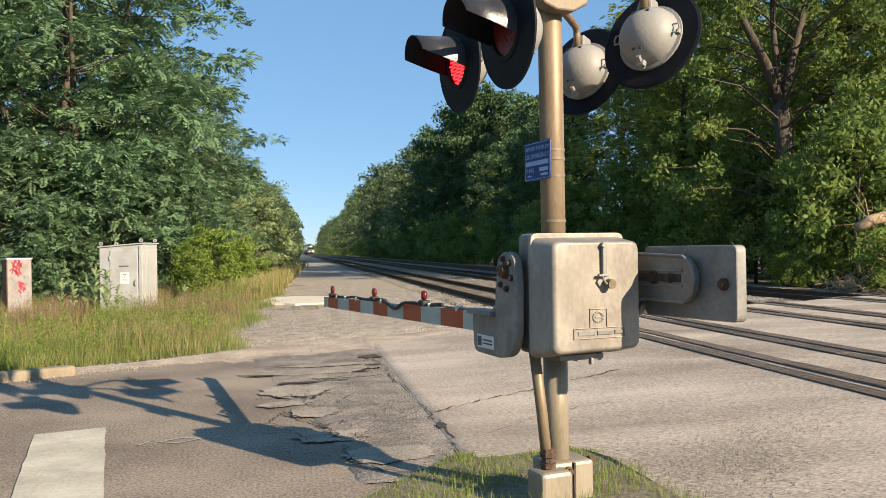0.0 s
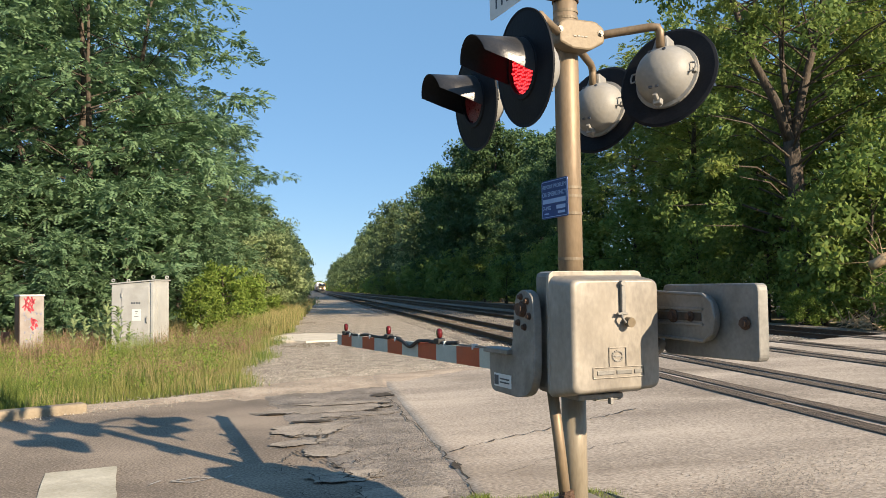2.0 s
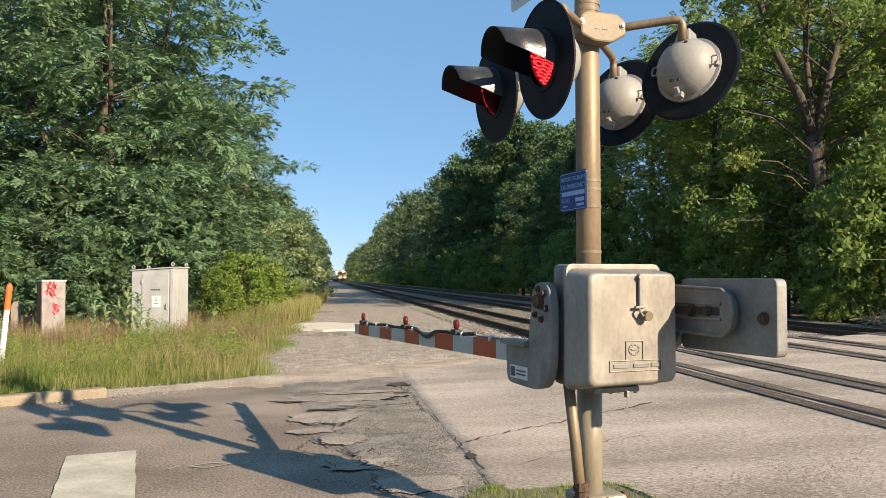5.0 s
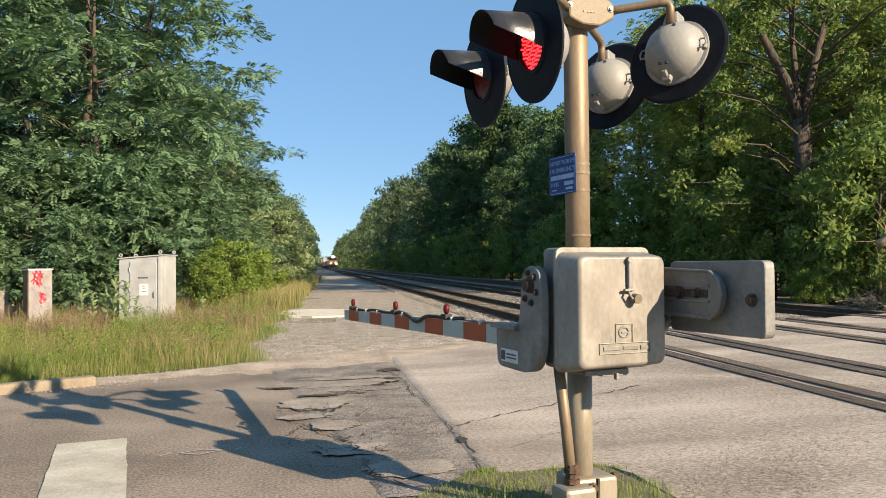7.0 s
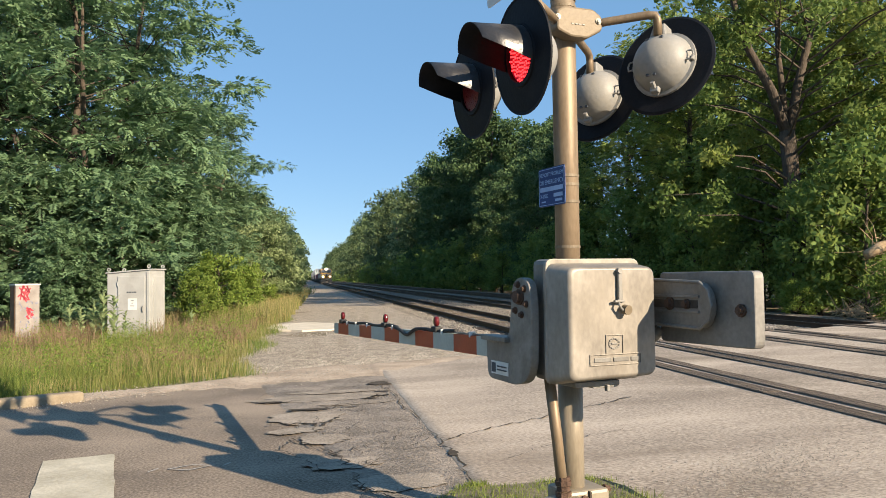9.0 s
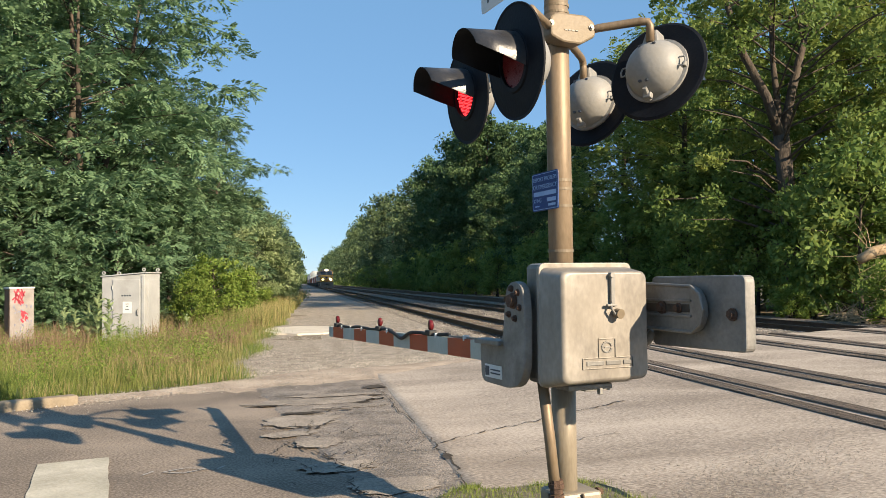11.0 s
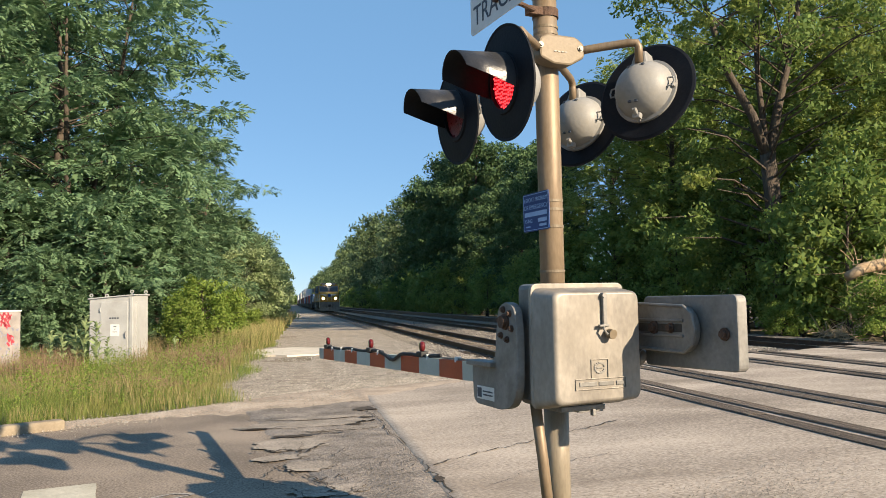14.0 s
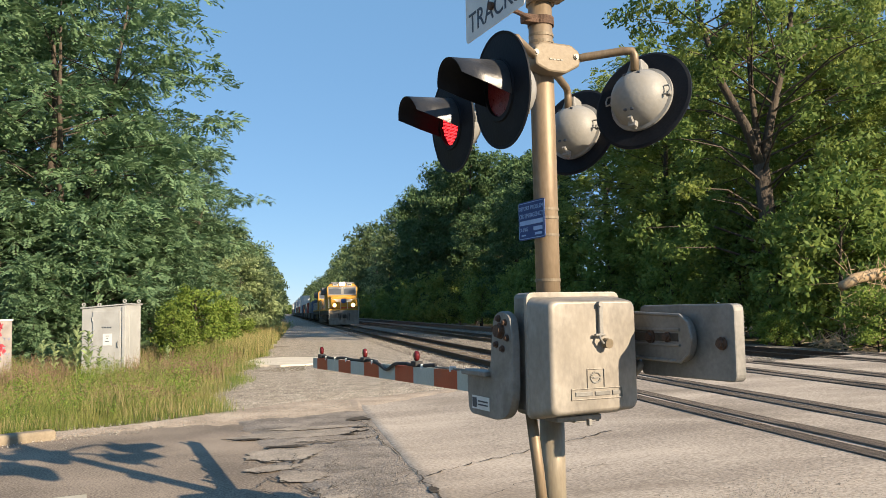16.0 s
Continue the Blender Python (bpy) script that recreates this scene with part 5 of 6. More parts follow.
def road_details():
    # broken strip between road and crossing
    bm = bmesh.new()
    grid = []
    for y in span(5.2, 13.5, 60):
        a = patch_left(y) + 0.16 * smooth_noise(y, 2, 1.1) + 0.07 * smooth_noise(y, 7, 5)
        grid.append([bm.verts.new((a + (1.12 - a) * t, min(y, 12.9 + 0.6 * a), (0.0095 + 0.004 * smooth_noise(a + t, y, 2)) if t else -0.008)) for t in (0, 0.03, 0.3, 0.55, 0.8, 1)])
    for r, s in zip(grid, grid[1:]):
        for j in range(5):
            bm.faces.new((r[j], r[j + 1], s[j + 1], s[j]))
    tagged(part("road_patch", bm, M_PATCH, smooth=True), "broken patched asphalt strip with cracks", "road", kind="structure")
    slabs = [(0.15, 10.25, 0.85, 0.26, 0.12), (-0.03, 8.85, 0.40, 0.36, 0.35), (0.55, 9.75, 0.50, 0.10, 0.2), (-0.18, 8.1, 0.26, 0.16, 0.3), (0.1, 7.62, 0.22, 0.24, 0.2), (0.35, 10.75, 0.6, 0.12, 0.1), (0.25, 6.6, 0.3, 0.2, 0.2), (0.62, 5.9, 0.36, 0.22, 0.2)]
    for i, (x, y, rx, ry, a) in enumerate(slabs):
        bm = ragged_poly(x, y, rx, ry, 0.0150 + 0.0006 * i, i + 1, a, 64, 0.3)
        tagged(part("road_scab", bm, M_CONC), "pale worn remnant of concrete surfacing", "road", "pale road remnants", "structure")
    lines = [([(0.98, 11.3), (1.04, 10), (1.08, 8.6), (1.13, 7.2), (1.15, 6.7), (1.14, 5.5)], 0.016), ([(-0.45, 8.45), (-0.1, 8.5), (0.06, 8.35), (0.3, 8.75)], 0.05), ([(0.06, 8.35), (0.03, 8.05), (0.15, 7.9), (0.5, 7.8), (1.05, 7.9)], 0.014),
             ([(-0.3, 8.0), (-0.13, 7.55), (0.0, 7.35), (0.17, 6.95), (0.3, 6.5)], 0.026), ([(0.1, 9.3), (0.5, 9.15), (1.0, 9.3)], 0.012), ([(0.17, 6.95), (0.44, 7.2), (0.75, 7.0), (1.1, 7.05)], 0.014),
             ([(-0.6, 10.05), (-0.35, 10.0), (-0.1, 10.1)], 0.035), ([(-0.25, 9.3), (0.02, 9.35), (0.25, 9.45), (0.6, 9.5)], 0.05), ([(0.1, 9.6), (0.5, 9.7), (0.95, 9.75)], 0.02), ([(0.75, 10.15), (0.85, 10.3), (0.98, 10.3)], 0.06),
             ([(0.3, 6.2), (0.35, 5.7), (0.6, 5.4), (0.95, 5.45)], 0.02), ([(-0.6, 10.75), (0.0, 10.9), (0.6, 11.2)], 0.02), ([(-0.2, 7.6), (-0.28, 7.2), (-0.05, 6.8), (0.05, 6.3)], 0.018),
             ([(1.2, 7.3), (1.65, 7.72), (2.14, 8.03), (2.9, 8.5), (3.6, 8.9)], 0.03), ([(1.5, 6.4), (2.2, 7.0), (3.0, 7.3)], 0.008)]
    net = random.Random(12)
    for k in range(26):
        x0, y0 = net.uniform(-0.15, 0.95), net.uniform(5.6, 9.2)
        a, l = net.choice((0.1, 1.2, 2.0, 2.9)) + net.uniform(-0.4, 0.4), net.uniform(0.25, 0.6)
        lines.insert(0, ([(x0, y0), (min(x0 + l * cos(a), 1.08), y0 + l * sin(a))], 0.009))
    for i, (p, w) in enumerate(lines):
        z = 0.0215
        if p[0][0] > 1.15:
            bm = crack(p, w, 0.0, i)
            for v in bm.verts:
                v.co.z = 0.026 + rise(v.co.x)
        else:
            bm = crack(p, w, z, i)
        tagged(part("road_crack", bm, M_CRACK), "dark crack in the road surface", "crack", "road cracks", "structure")
    for i, (x, y, rx, ry) in enumerate(((0.95, 11.42, 0.17, 0.17), (1.15, 6.75, 0.04, 0.12), (0.92, 10.62, 0.10, 0.05), (-0.02, 9.35, 0.2, 0.07), (0.72, 10.05, 0.1, 0.04), (-0.45, 10.0, 0.12, 0.04))):
        tagged(part("pothole", ragged_poly(x, y, rx, ry, 0.023, 40 + i), M_CRACK), "small dark pothole in the broken road", "pothole", "potholes", "structure")
    # stop line
    bm = bmesh.new()
    a, b, c, d = (-2.18, 7.26), (-1.66, 7.42), (-1.05, 4.6), (-1.55, 4.45)
    n = 14
    left = [bm.verts.new((a[0] + (d[0] - a[0]) * k / n + 0.012 * noise.noise((k * 1.3, 0, 1)), a[1] + (d[1] - a[1]) * k / n, 0.012)) for k in range(n + 1)]
    right = [bm.verts.new((b[0] + (c[0] - b[0]) * k / n + 0.012 * noise.noise((k * 1.3, 5, 1)), b[1] + (c[1] - b[1]) * k / n, 0.012)) for k in range(n + 1)]
    for k in range(n):
        bm.faces.new((left[k], right[k], right[k + 1], left[k + 1]))
    tagged(part("stop_line", bm, M_PAINT), "worn cream painted stop line on the asphalt", "road marking")
    # faint survey mark
    sm = bmesh.new()
    cx, cy = -0.95, 6.75
    for p, q in (((-0.16, -0.02), (0.0, 0.09)), ((0.0, 0.09), (0.16, 0.03)), ((0.16, 0.03), (0.0, -0.09)), ((0.0, -0.09), (-0.16, -0.02)), ((-0.3, -0.1), (-0.24, 0.02)), ((0.25, 0.0), (0.3, 0.1))):
        dx, dy = q[0] - p[0], q[1] - p[1]
        l = math.hypot(dx, dy)
        w = 0.008
        vs = [sm.verts.new((cx + e[0] + s * -dy / l * w, cy + e[1] + s * dx / l * w, 0.013)) for e, s in ((p, -1), (q, -1), (q, 1), (p, 1))]
        sm.faces.new(vs)
    tagged(part("survey_mark", sm, mat("faded_chalk", (0.30, 0.275, 0.245), (0.42, 0.39, 0.35), 20, 0.9)), "faint chalk diamond mark on the asphalt", "road marking")
    # kerb
    d = Vector((0.855, 0.519, 0))
    for i in range(7):
        p = Vector((-2.62, 11.02, 0)) - d * (1.12 + 1.83 * i)
        m = Matrix.Translation(p) @ Matrix.Rotation(math.atan2(d.y, d.x), 4, "Z")
        k = part("kerb", boxm((0, 0, 0.02), (1.81, 0.20, 0.20), 0.035, m, 3), M_KERB)
        tagged(k, "worn tan concrete kerb stone", "kerb", "kerb stones", "structure")
    # slab across the gravel
    bm = ragged_poly(0.05, 25.8, 1.35, 1.9, 0.035, 77, 0.0, 26, 0.18)
    r = bmesh.ops.extrude_face_region(bm, geom=list(bm.faces))
    bmesh.ops.translate(bm, vec=(0, 0, -0.08), verts=[g for g in r["geom"] if isinstance(g, bmesh.types.BMVert)])
    bmesh.ops.recalc_face_normals(bm, faces=bm.faces)
    tagged(part("concrete_slab", bm, mat("pale_concrete", (0.50, 0.44, 0.35), (0.64, 0.58, 0.48), 2, 0.9, bump=0.5, fine=40)), "pale concrete slab in the gravel", "slab", kind="structure")
    # timbers along the rails over the crossing
    for xc in TRACKS:
        for side in (-0.752, 0.752):
            deck = empty("crossing_panel", pose(xc + side, 0, 0))
            tagged(deck, "weathered dark timber panels along the rail", "crossing panel", "crossing panels", "structure")
            base = None
            y1 = road_far(xc + side) + 0.25
            for dx, w in ((-0.175, 0.24), (0.20, 0.23)):
                y = y1
                k = 0
                while y > -6:
                    L = 2.45
                    if base is None:
                        base = boxm((0, 0, 0), (1.0, L - 0.012, 0.12), 0.008, None, 1)
                        bme = bpy.data.meshes.new("plank")
                        base.to_mesh(bme)
                        bme.materials.append(M_PLANK)
                    p = new("plank", bme)
                    p.parent = deck
                    p.matrix_basis = pose(dx, y - L / 2, 0.066 + 0.004 * sin(k * 2.1 + dx * 9), 0, 0, 0) @ Matrix.Diagonal((w, 1, 1, 1))
                    y -= L
                    k += 1
            # filler in the gap beside the rail, coloured as dark as its shade
            slot = part("flangeway", boxm((0.015, (y1 - 6) / 2, 0.0), (0.14, y1 + 6, 0.06)), M_GROOVE, deck, "gap beside the rail, filled near black for its shade")


road_details()


# ---- things beside the road ----
def metal_cabinet():
    m = pose(-4.42, 24.55, -0.19, 0, 0, -14)
    c = empty("signal_cabinet", m)
    tagged(c, "grey galvanised steel signal cabinet standing in weeds", "cabinet")
    body = bmesh.new()
    vs = [body.verts.new(p) for p in ((-1.28, 0, 0), (0, 0, 0), (0, 1.0, 0), (-1.28, 1.0, 0), (-1.28, 0, 1.90), (0, 0, 1.99), (0, 1.0, 1.99), (-1.28, 1.0, 1.90))]
    for q in ((0, 1, 5, 4), (1, 2, 6, 5), (2, 3, 7, 6), (3, 0, 4, 7), (4, 5, 6, 7), (3, 2, 1, 0)):
        body.faces.new([vs[k] for k in q])
    bmesh.ops.bevel(body, geom=list(body.edges), offset=0.012, segments=2, affect="EDGES")
    part("body", body, M_GALV, c)
    roof = boxm((0, 0, 0), (1.36, 1.08, 0.035), 0.008)
    bmesh.ops.transform(roof, matrix=pose(-0.64, 0.5, 1.965, 0, -4.0, 0), verts=roof.verts)
    part("roof", roof, M_GALV, c, "sloping sheet steel roof")
    door = part("door", boxm((-0.55, -0.012, 0.98), (0.80, 0.025, 1.68), 0.006), M_GALV, c, "flush grey steel door")
    part("side_door", boxm((0.012, 0.52, 0.98), (0.025, 0.66, 1.66), 0.006), M_GALV, c)
    part("corner_post", boxm((-0.055, -0.014, 0.98), (0.09, 0.03, 1.94), 0.006), M_GALV, c)
    part("door_label", boxm((-0.52, -0.028, 1.02), (0.26, 0.004, 0.33)), M_SIGNW, door, "white paper notice")
    for z, w in ((1.12, 0.09), (1.05, 0.05), (0.97, 0.12)):
        part("notice_bar", boxm((-0.52, -0.031, z), (w, 0.003, 0.018)), M_SIGNK, door, "small dark print")
    for k in range(4):
        part("stencil_bar", boxm((-0.66 + 0.075 * k, -0.026, 1.36), (0.055, 0.004, 0.04)), M_SIGNK, door)
    h = bmesh.new()
    tube(h, [(-0.21, -0.02, 0.78), (-0.21, -0.06, 0.82), (-0.21, -0.06, 0.94), (-0.21, -0.02, 0.97)], 0.012, 8)
    part("door_handle", h, M_ALUDARK, door)
    h = bmesh.new()
    for z in (0.4, 1.0, 1.6):
        tube(h, [(-0.955, -0.03, z - 0.06), (-0.955, -0.03, z + 0.06)], 0.014, 8)
    part("hinge", h, M_GALV, door)
    for x, y in ((-1.24, 0.03), (-0.05, 0.03), (-0.05, 0.97), (-1.24, 0.97)):
        bm = lathe([(0.03, -0.012), (0.055, -0.012), (0.055, 0.012), (0.03, 0.012), (0.03, -0.012)], 16, pose(x, y, 2.06 + 0.07 * (x + 0.6), 90, 0, 0))
        part("lifting_eye", bm, M_GALV, c, "steel lifting eye")


def painted_box():
    c = empty("relay_box", pose(-7.16, 23.8, -0.18, 0, 0, 33))
    tagged(c, "weathered white relay box with red graffiti in weeds", "box")
    part("body", boxm((-0.3, 0.25, 0.82), (0.60, 0.5, 1.56), 0.01), mat("stained_white_paint", (0.17, 0.145, 0.13), (0.33, 0.30, 0.275), 3, 0.7, stain=(0.24, 0.19, 0.16), stain_amt=0.6), c)
    part("side_panel", boxm((-0.605, 0.25, 0.82), (0.012, 0.42, 1.5)), mat("rusty_panel", (0.16, 0.08, 0.045), (0.26, 0.15, 0.09), 4, 0.9), c, "rust-brown side panel")
    part("lid", boxm((-0.3, 0.25, 1.615), (0.64, 0.54, 0.04), 0.006), M_SIGNW, c)
    g = bmesh.new()
    rng = random.Random(5)
    for k in range(16):
        x, z = -0.48 + 0.2 * rng.random(), 1.22 + 0.3 * rng.random()
        bm2 = pose(x, -0.004, z, 0, rng.uniform(-50, 50), 0)
        box(g, (0, 0, 0), (0.035, 0.004, 0.20), 0, bm2)
    for k in range(8):
        box(g, (0, 0, 0), (0.05, 0.004, 0.12), 0, pose(-0.3 + 0.12 * rng.random(), -0.004, 0.72 + 0.25 * rng.random(), 0, rng.uniform(-50, 50), 0))
    tagged(part("red_graffiti", g, mat("red_spray", (0.30, 0.02, 0.04), (0.42, 0.05, 0.07), 9, 0.7), c, "red sprayed strokes"), kind="stuff")
    g = bmesh.new()
    for k in range(26):
        box(g, (0, 0, 0), (0.03, 0.004, 0.06), 0, pose(-0.52 + 0.46 * rng.random(), -0.006, 0.35 + 0.8 * rng.random(), 0, rng.uniform(-60, 60), 0))
    tagged(part("dark_graffiti", g, mat("grey_spray", (0.12, 0.13, 0.18), (0.25, 0.25, 0.3), 9, 0.7), c, "faded dark sprayed strokes"), kind="stuff")


def posts():
    p = empty("marker_post", pose(-6.0, 16.2, -0.12, 0, 5.0, 0))
    tagged(p, "leaning white marker post with an orange top", "post")
    part("shaft", tubem([(0, 0, 0), (0, 0, 1.04)], 0.05, 14), M_SIGNW, p)
    part("orange_sleeve", tubem([(0, 0, 1.04), (0, 0, 1.44), (0, 0, 1.50), (0, 0, 1.53)], [0.055, 0.055, 0.045, 0.01], 14), mat("orange_plastic", (0.75, 0.11, 0.02), (0.85, 0.15, 0.03), 4, 0.5), p, "orange reflective sleeve")
    q = part("stone_post", prism(rounded([(-0.11, 0), (0.11, 0), (0.11, 0.9), (0.04, 1.02), (-0.04, 1.02), (-0.11, 0.9)], 0.03), 0.2, 0.01, pose(-8.85, 25.0, -0.18)), M_CONC)
    tagged(q, "weathered tan concrete post in the weeds", "post")
    r = part("cable_box", boxm((-8.5, 24.9, 0.12), (0.2, 0.18, 0.58), 0.01), mat("red_brown_paint", (0.26, 0.10, 0.06), (0.34, 0.15, 0.09), 6, 0.8))
    tagged(r, "small red-brown cable box in the weeds", "box")
    # fallen limb with a tangle of dead twigs
    limb = empty("fallen_limb", pose(18.3, 24.4, 0))
    tagged(limb, "broken pale dead limb resting in the bushes", "fallen branch")
    part("bole", tubem([(-0.05, 0.0, 2.0), (0.5, 0.0, 2.28), (1.3, 0.0, 2.42), (2.2, 0.2, 2.3), (3.4, 0.6, 1.2), (4.0, 0.9, -0.1)], [0.16, 0.18, 0.2, 0.22, 0.25, 0.3], 10), M_DEADWOOD, limb, "bare broken bole", smooth=True)
    rng = np.random.default_rng(4)
    tw = bmesh.new()
    for k in range(150):
        a = np.array([rng.uniform(0.2, 2.2), rng.uniform(-0.9, 0.3), rng.uniform(0.1, 2.6)])
        d = rng.normal(0, 0.45, 3)
        tube(tw, [a, a + d * 0.5 + rng.normal(0, 0.1, 3), a + d], [0.014, 0.01, 0.004], 4, caps=False)
    tagged(part("dead_twigs", tw, M_DEADWOOD, limb, "tangle of dead twigs"), kind="stuff")
    pile = part("brushwood_heap", bmesh.new(), M_DEADWOOD)
    tw = bmesh.new()
    for k in range(90):
        a = np.array([16.9 + rng.normal(0, 0.45), 23.0 + rng.normal(0, 0.4), 0.05 + 0.25 * rng.random()])
        d = rng.normal(0, 0.4, 3) * np.array([1, 1, 0.6])
        tube(tw, [a, a + d * 0.5 + (0, 0, 0.06), a + d + (0, 0, 0.1)], [0.016, 0.013, 0.006], 4, caps=False)
    tw.to_mesh(pile.data)
    tw.free()
    tagged(pile, "small heap of dry brown brushwood by the rails", "brushwood", kind="stuff")


metal_cabinet()
painted_box()
posts()


# ---- train ----
M_YEL = mat("loco_yellow", (0.46, 0.215, 0.02), (0.55, 0.28, 0.03), 1.2, 0.5, bump=0.1, stain=(0.45, 0.24, 0.04), stain_amt=0.4)
M_LGREY = mat("loco_grey", (0.13, 0.13, 0.13), (0.20, 0.20, 0.195), 1.2, 0.6, bump=0.1, stain=(0.14, 0.13, 0.12))
M_UNDER = mat("underframe_dirt", (0.035, 0.03, 0.026), (0.09, 0.075, 0.06), 3, 0.85, bump=0.3)
M_PLOW = mat("pilot_dusty", (0.15, 0.125, 0.10), (0.26, 0.22, 0.175), 3, 0.8, bump=0.2)
M_GLASS = glassy("windscreen", (0.10, 0.115, 0.14), 0.06, 0.25)
M_HEAD = glow("headlight_glow", (1.0, 0.86, 0.58), 40)
M_TRIM = mat("red_stripe", (0.5, 0.04, 0.03), (0.6, 0.06, 0.04), 3, 0.5, bump=0)


def wheelset(parent, y, r=0.5):
    bm = bmesh.new()
    for s in (-1, 1):
        tube(bm, [(s * 0.68, y, r), (s * 0.81, y, r)], r, 18)
    tube(bm, [(-0.7, y, r), (0.7, y, r)], 0.09, 8)
    part("wheelset", bm, M_UNDER, parent)


def locomotive(name, lit):
    """Six-axle freight locomotive; its front is at y = 0 and it faces -y. Rail level is z = 0."""
    t = empty(name)
    tagged(t, "yellow and grey diesel freight locomotive with lit headlights" if lit else "yellow and grey trailing diesel locomotive", "locomotive")
    part("underframe", boxm((0, 11.2, 1.25), (3.0, 21.6, 0.42), 0.03), M_UNDER, t)
    sill = part("walkway_sill", boxm((0, 11.2, 1.52), (3.1, 21.8, 0.14), 0.02), M_YEL, t)
    nose = bmesh.new()
    w = 1.45
    prof = [(0.9, 1.6), (0.9, 2.62), (1.15, 2.80), (2.6, 2.88), (2.6, 1.6)]
    a = [nose.verts.new((-w * (0.86 if y < 1.2 else 1), y, z)) for y, z in prof]
    b = [nose.verts.new((w * (0.86 if y < 1.2 else 1), y, z)) for y, z in prof]
    for k in range(5):
        nose.faces.new((a[k], a[(k + 1) % 5], b[(k + 1) % 5], b[k]))
    nose.faces.new(a)
    nose.faces.new(b[::-1])
    bmesh.ops.recalc_face_normals(nose, faces=nose.faces)
    bmesh.ops.bevel(nose, geom=list(nose.edges), offset=0.05, segments=2, affect="EDGES")
    nose_ob = part("nose", nose, M_YEL, t, "broad yellow nose")
    cab = bmesh.new()
    prof = [(2.3, 1.6), (2.3, 2.85), (2.62, 3.75), (2.75, 4.15), (5.0, 4.15), (5.0, 1.6)]
    out = []
    for s in (-1, 1):
        out.append([cab.verts.new((s * (1.52 if z < 3.8 else 1.15), y, z)) for y, z in prof])
    for k in range(6):
        cab.faces.new((out[0][k], out[0][(k + 1) % 6], out[1][(k + 1) % 6], out[1][k]))
    cab.faces.new(out[0])
    cab.faces.new(out[1][::-1])
    bmesh.ops.recalc_face_normals(cab, faces=cab.faces)
    bmesh.ops.bevel(cab, geom=list(cab.edges), offset=0.04, segments=2, affect="EDGES")
    cab_ob = part("cab", cab, M_YEL, t, "yellow cab")
    part("cab_roof", boxm((0, 3.85, 4.2), (2.35, 2.5, 0.14), 0.05), M_LGREY, t)
    tilt = math.degrees(math.atan2(0.32, 0.90))
    for x in (-0.74, 0.74):
        bm = boxm((0, 0, 0), (1.22, 0.04, 0.62), 0.03)
        bmesh.ops.transform(bm, matrix=pose(x, 2.46, 3.36, -tilt, 0, 0), verts=bm.verts)
        part("windscreen", bm, M_GLASS, cab_ob, "dark windscreen pane")
    bm = boxm((0, 0, 0), (2.86, 0.03, 0.86), 0.01)
    bmesh.ops.transform(bm, matrix=pose(0, 2.468, 3.36, -tilt, 0, 0), verts=bm.verts)
    part("windscreen_frame", bm, M_LGREY, cab_ob, "grey surround of the windscreen")
    bm = boxm((0, 0, 0), (2.9, 0.03, 0.10), 0.01)
    bmesh.ops.transform(bm, matrix=pose(0, 2.60, 3.78, -tilt, 0, 0), verts=bm.verts)
    part("brow_band", bm, M_LGREY, cab_ob)
    hb = part("headlight_box", boxm((0, 2.66, 4.08), (0.66, 0.30, 0.34), 0.04), M_LGREY, t)
    for x in (-0.15, 0.15):
        part("headlight", lathe([(0, 0), (0.15, 0), (0.14, 0.02), (0, 0.03)], 16, pose(x, 2.50, 4.08, 90, 0, 0)), M_HEAD if lit else M_GLASS, hb, "bright round headlight" if lit else "")
    for x in (-0.72, 0.72):
        nb = part("number_board", boxm((x, 2.62, 4.02), (0.5, 0.1, 0.2), 0.01), M_SIGNW, t)
        part("number_bars", boxm((x, 2.565, 4.02), (0.36, 0.01, 0.09)), M_SIGNK, nb)
    for x in (-0.93, 0.93):
        dl = part("ditch_light_box", boxm((x, 0.42, 1.95), (0.34, 0.26, 0.34), 0.03), M_YEL, t)
        part("ditch_light", lathe([(0, 0), (0.15, 0), (0.14, 0.02), (0, 0.03)], 16, pose(x, 0.285, 1.95, 90, 0, 0)), M_HEAD if lit else M_GLASS, dl, "bright round ditch light" if lit else "")
    # nose badge, as plain shapes, and door
    bd = part("nose_badge", prism(rounded([(-0.26, 2.25), (-0.2, 2.6), (0.2, 2.6), (0.26, 2.25), (0, 2.12)], 0.05), 0.02, 0, pose(0, 0.885, 0)), M_BLUE, nose_ob, "plain blue shield")
    for side in (-1, 1):
        for k in range(3):
            part("badge_wing", boxm((side * (0.62 - 0.05 * k), 0.885, 2.50 - 0.085 * k), (0.68 - 0.12 * k, 0.02, 0.05)), M_SIGNW, nose_ob, "pale plain wing bar")
    part("nose_stripe", boxm((0, 0.888, 1.72), (2.3, 0.02, 0.07)), M_TRIM, nose_ob)
    part("nose_door", boxm((-0.62, 0.89, 2.12), (0.62, 0.025, 0.95), 0.02), M_YEL, nose_ob)
    # pilot, steps, coupler, rails
    part("pilot", prism([(-1.5, 0.12), (1.5, 0.12), (1.52, 1.46), (-1.52, 1.46)], 0.12, 0.02, pose(0, 0.36, 0)), M_PLOW, t, "dusty pale pilot plate")
    plow = bmesh.new()
    pv = [plow.verts.new(p) for p in ((-1.45, 0.30, 0.72), (0, -0.02, 0.72), (1.45, 0.30, 0.72), (-1.5, 0.16, 0.1), (0, -0.26, 0.1), (1.5, 0.16, 0.1))]
    plow.faces.new((pv[0], pv[3], pv[4], pv[1]))
    plow.faces.new((pv[1], pv[4], pv[5], pv[2]))
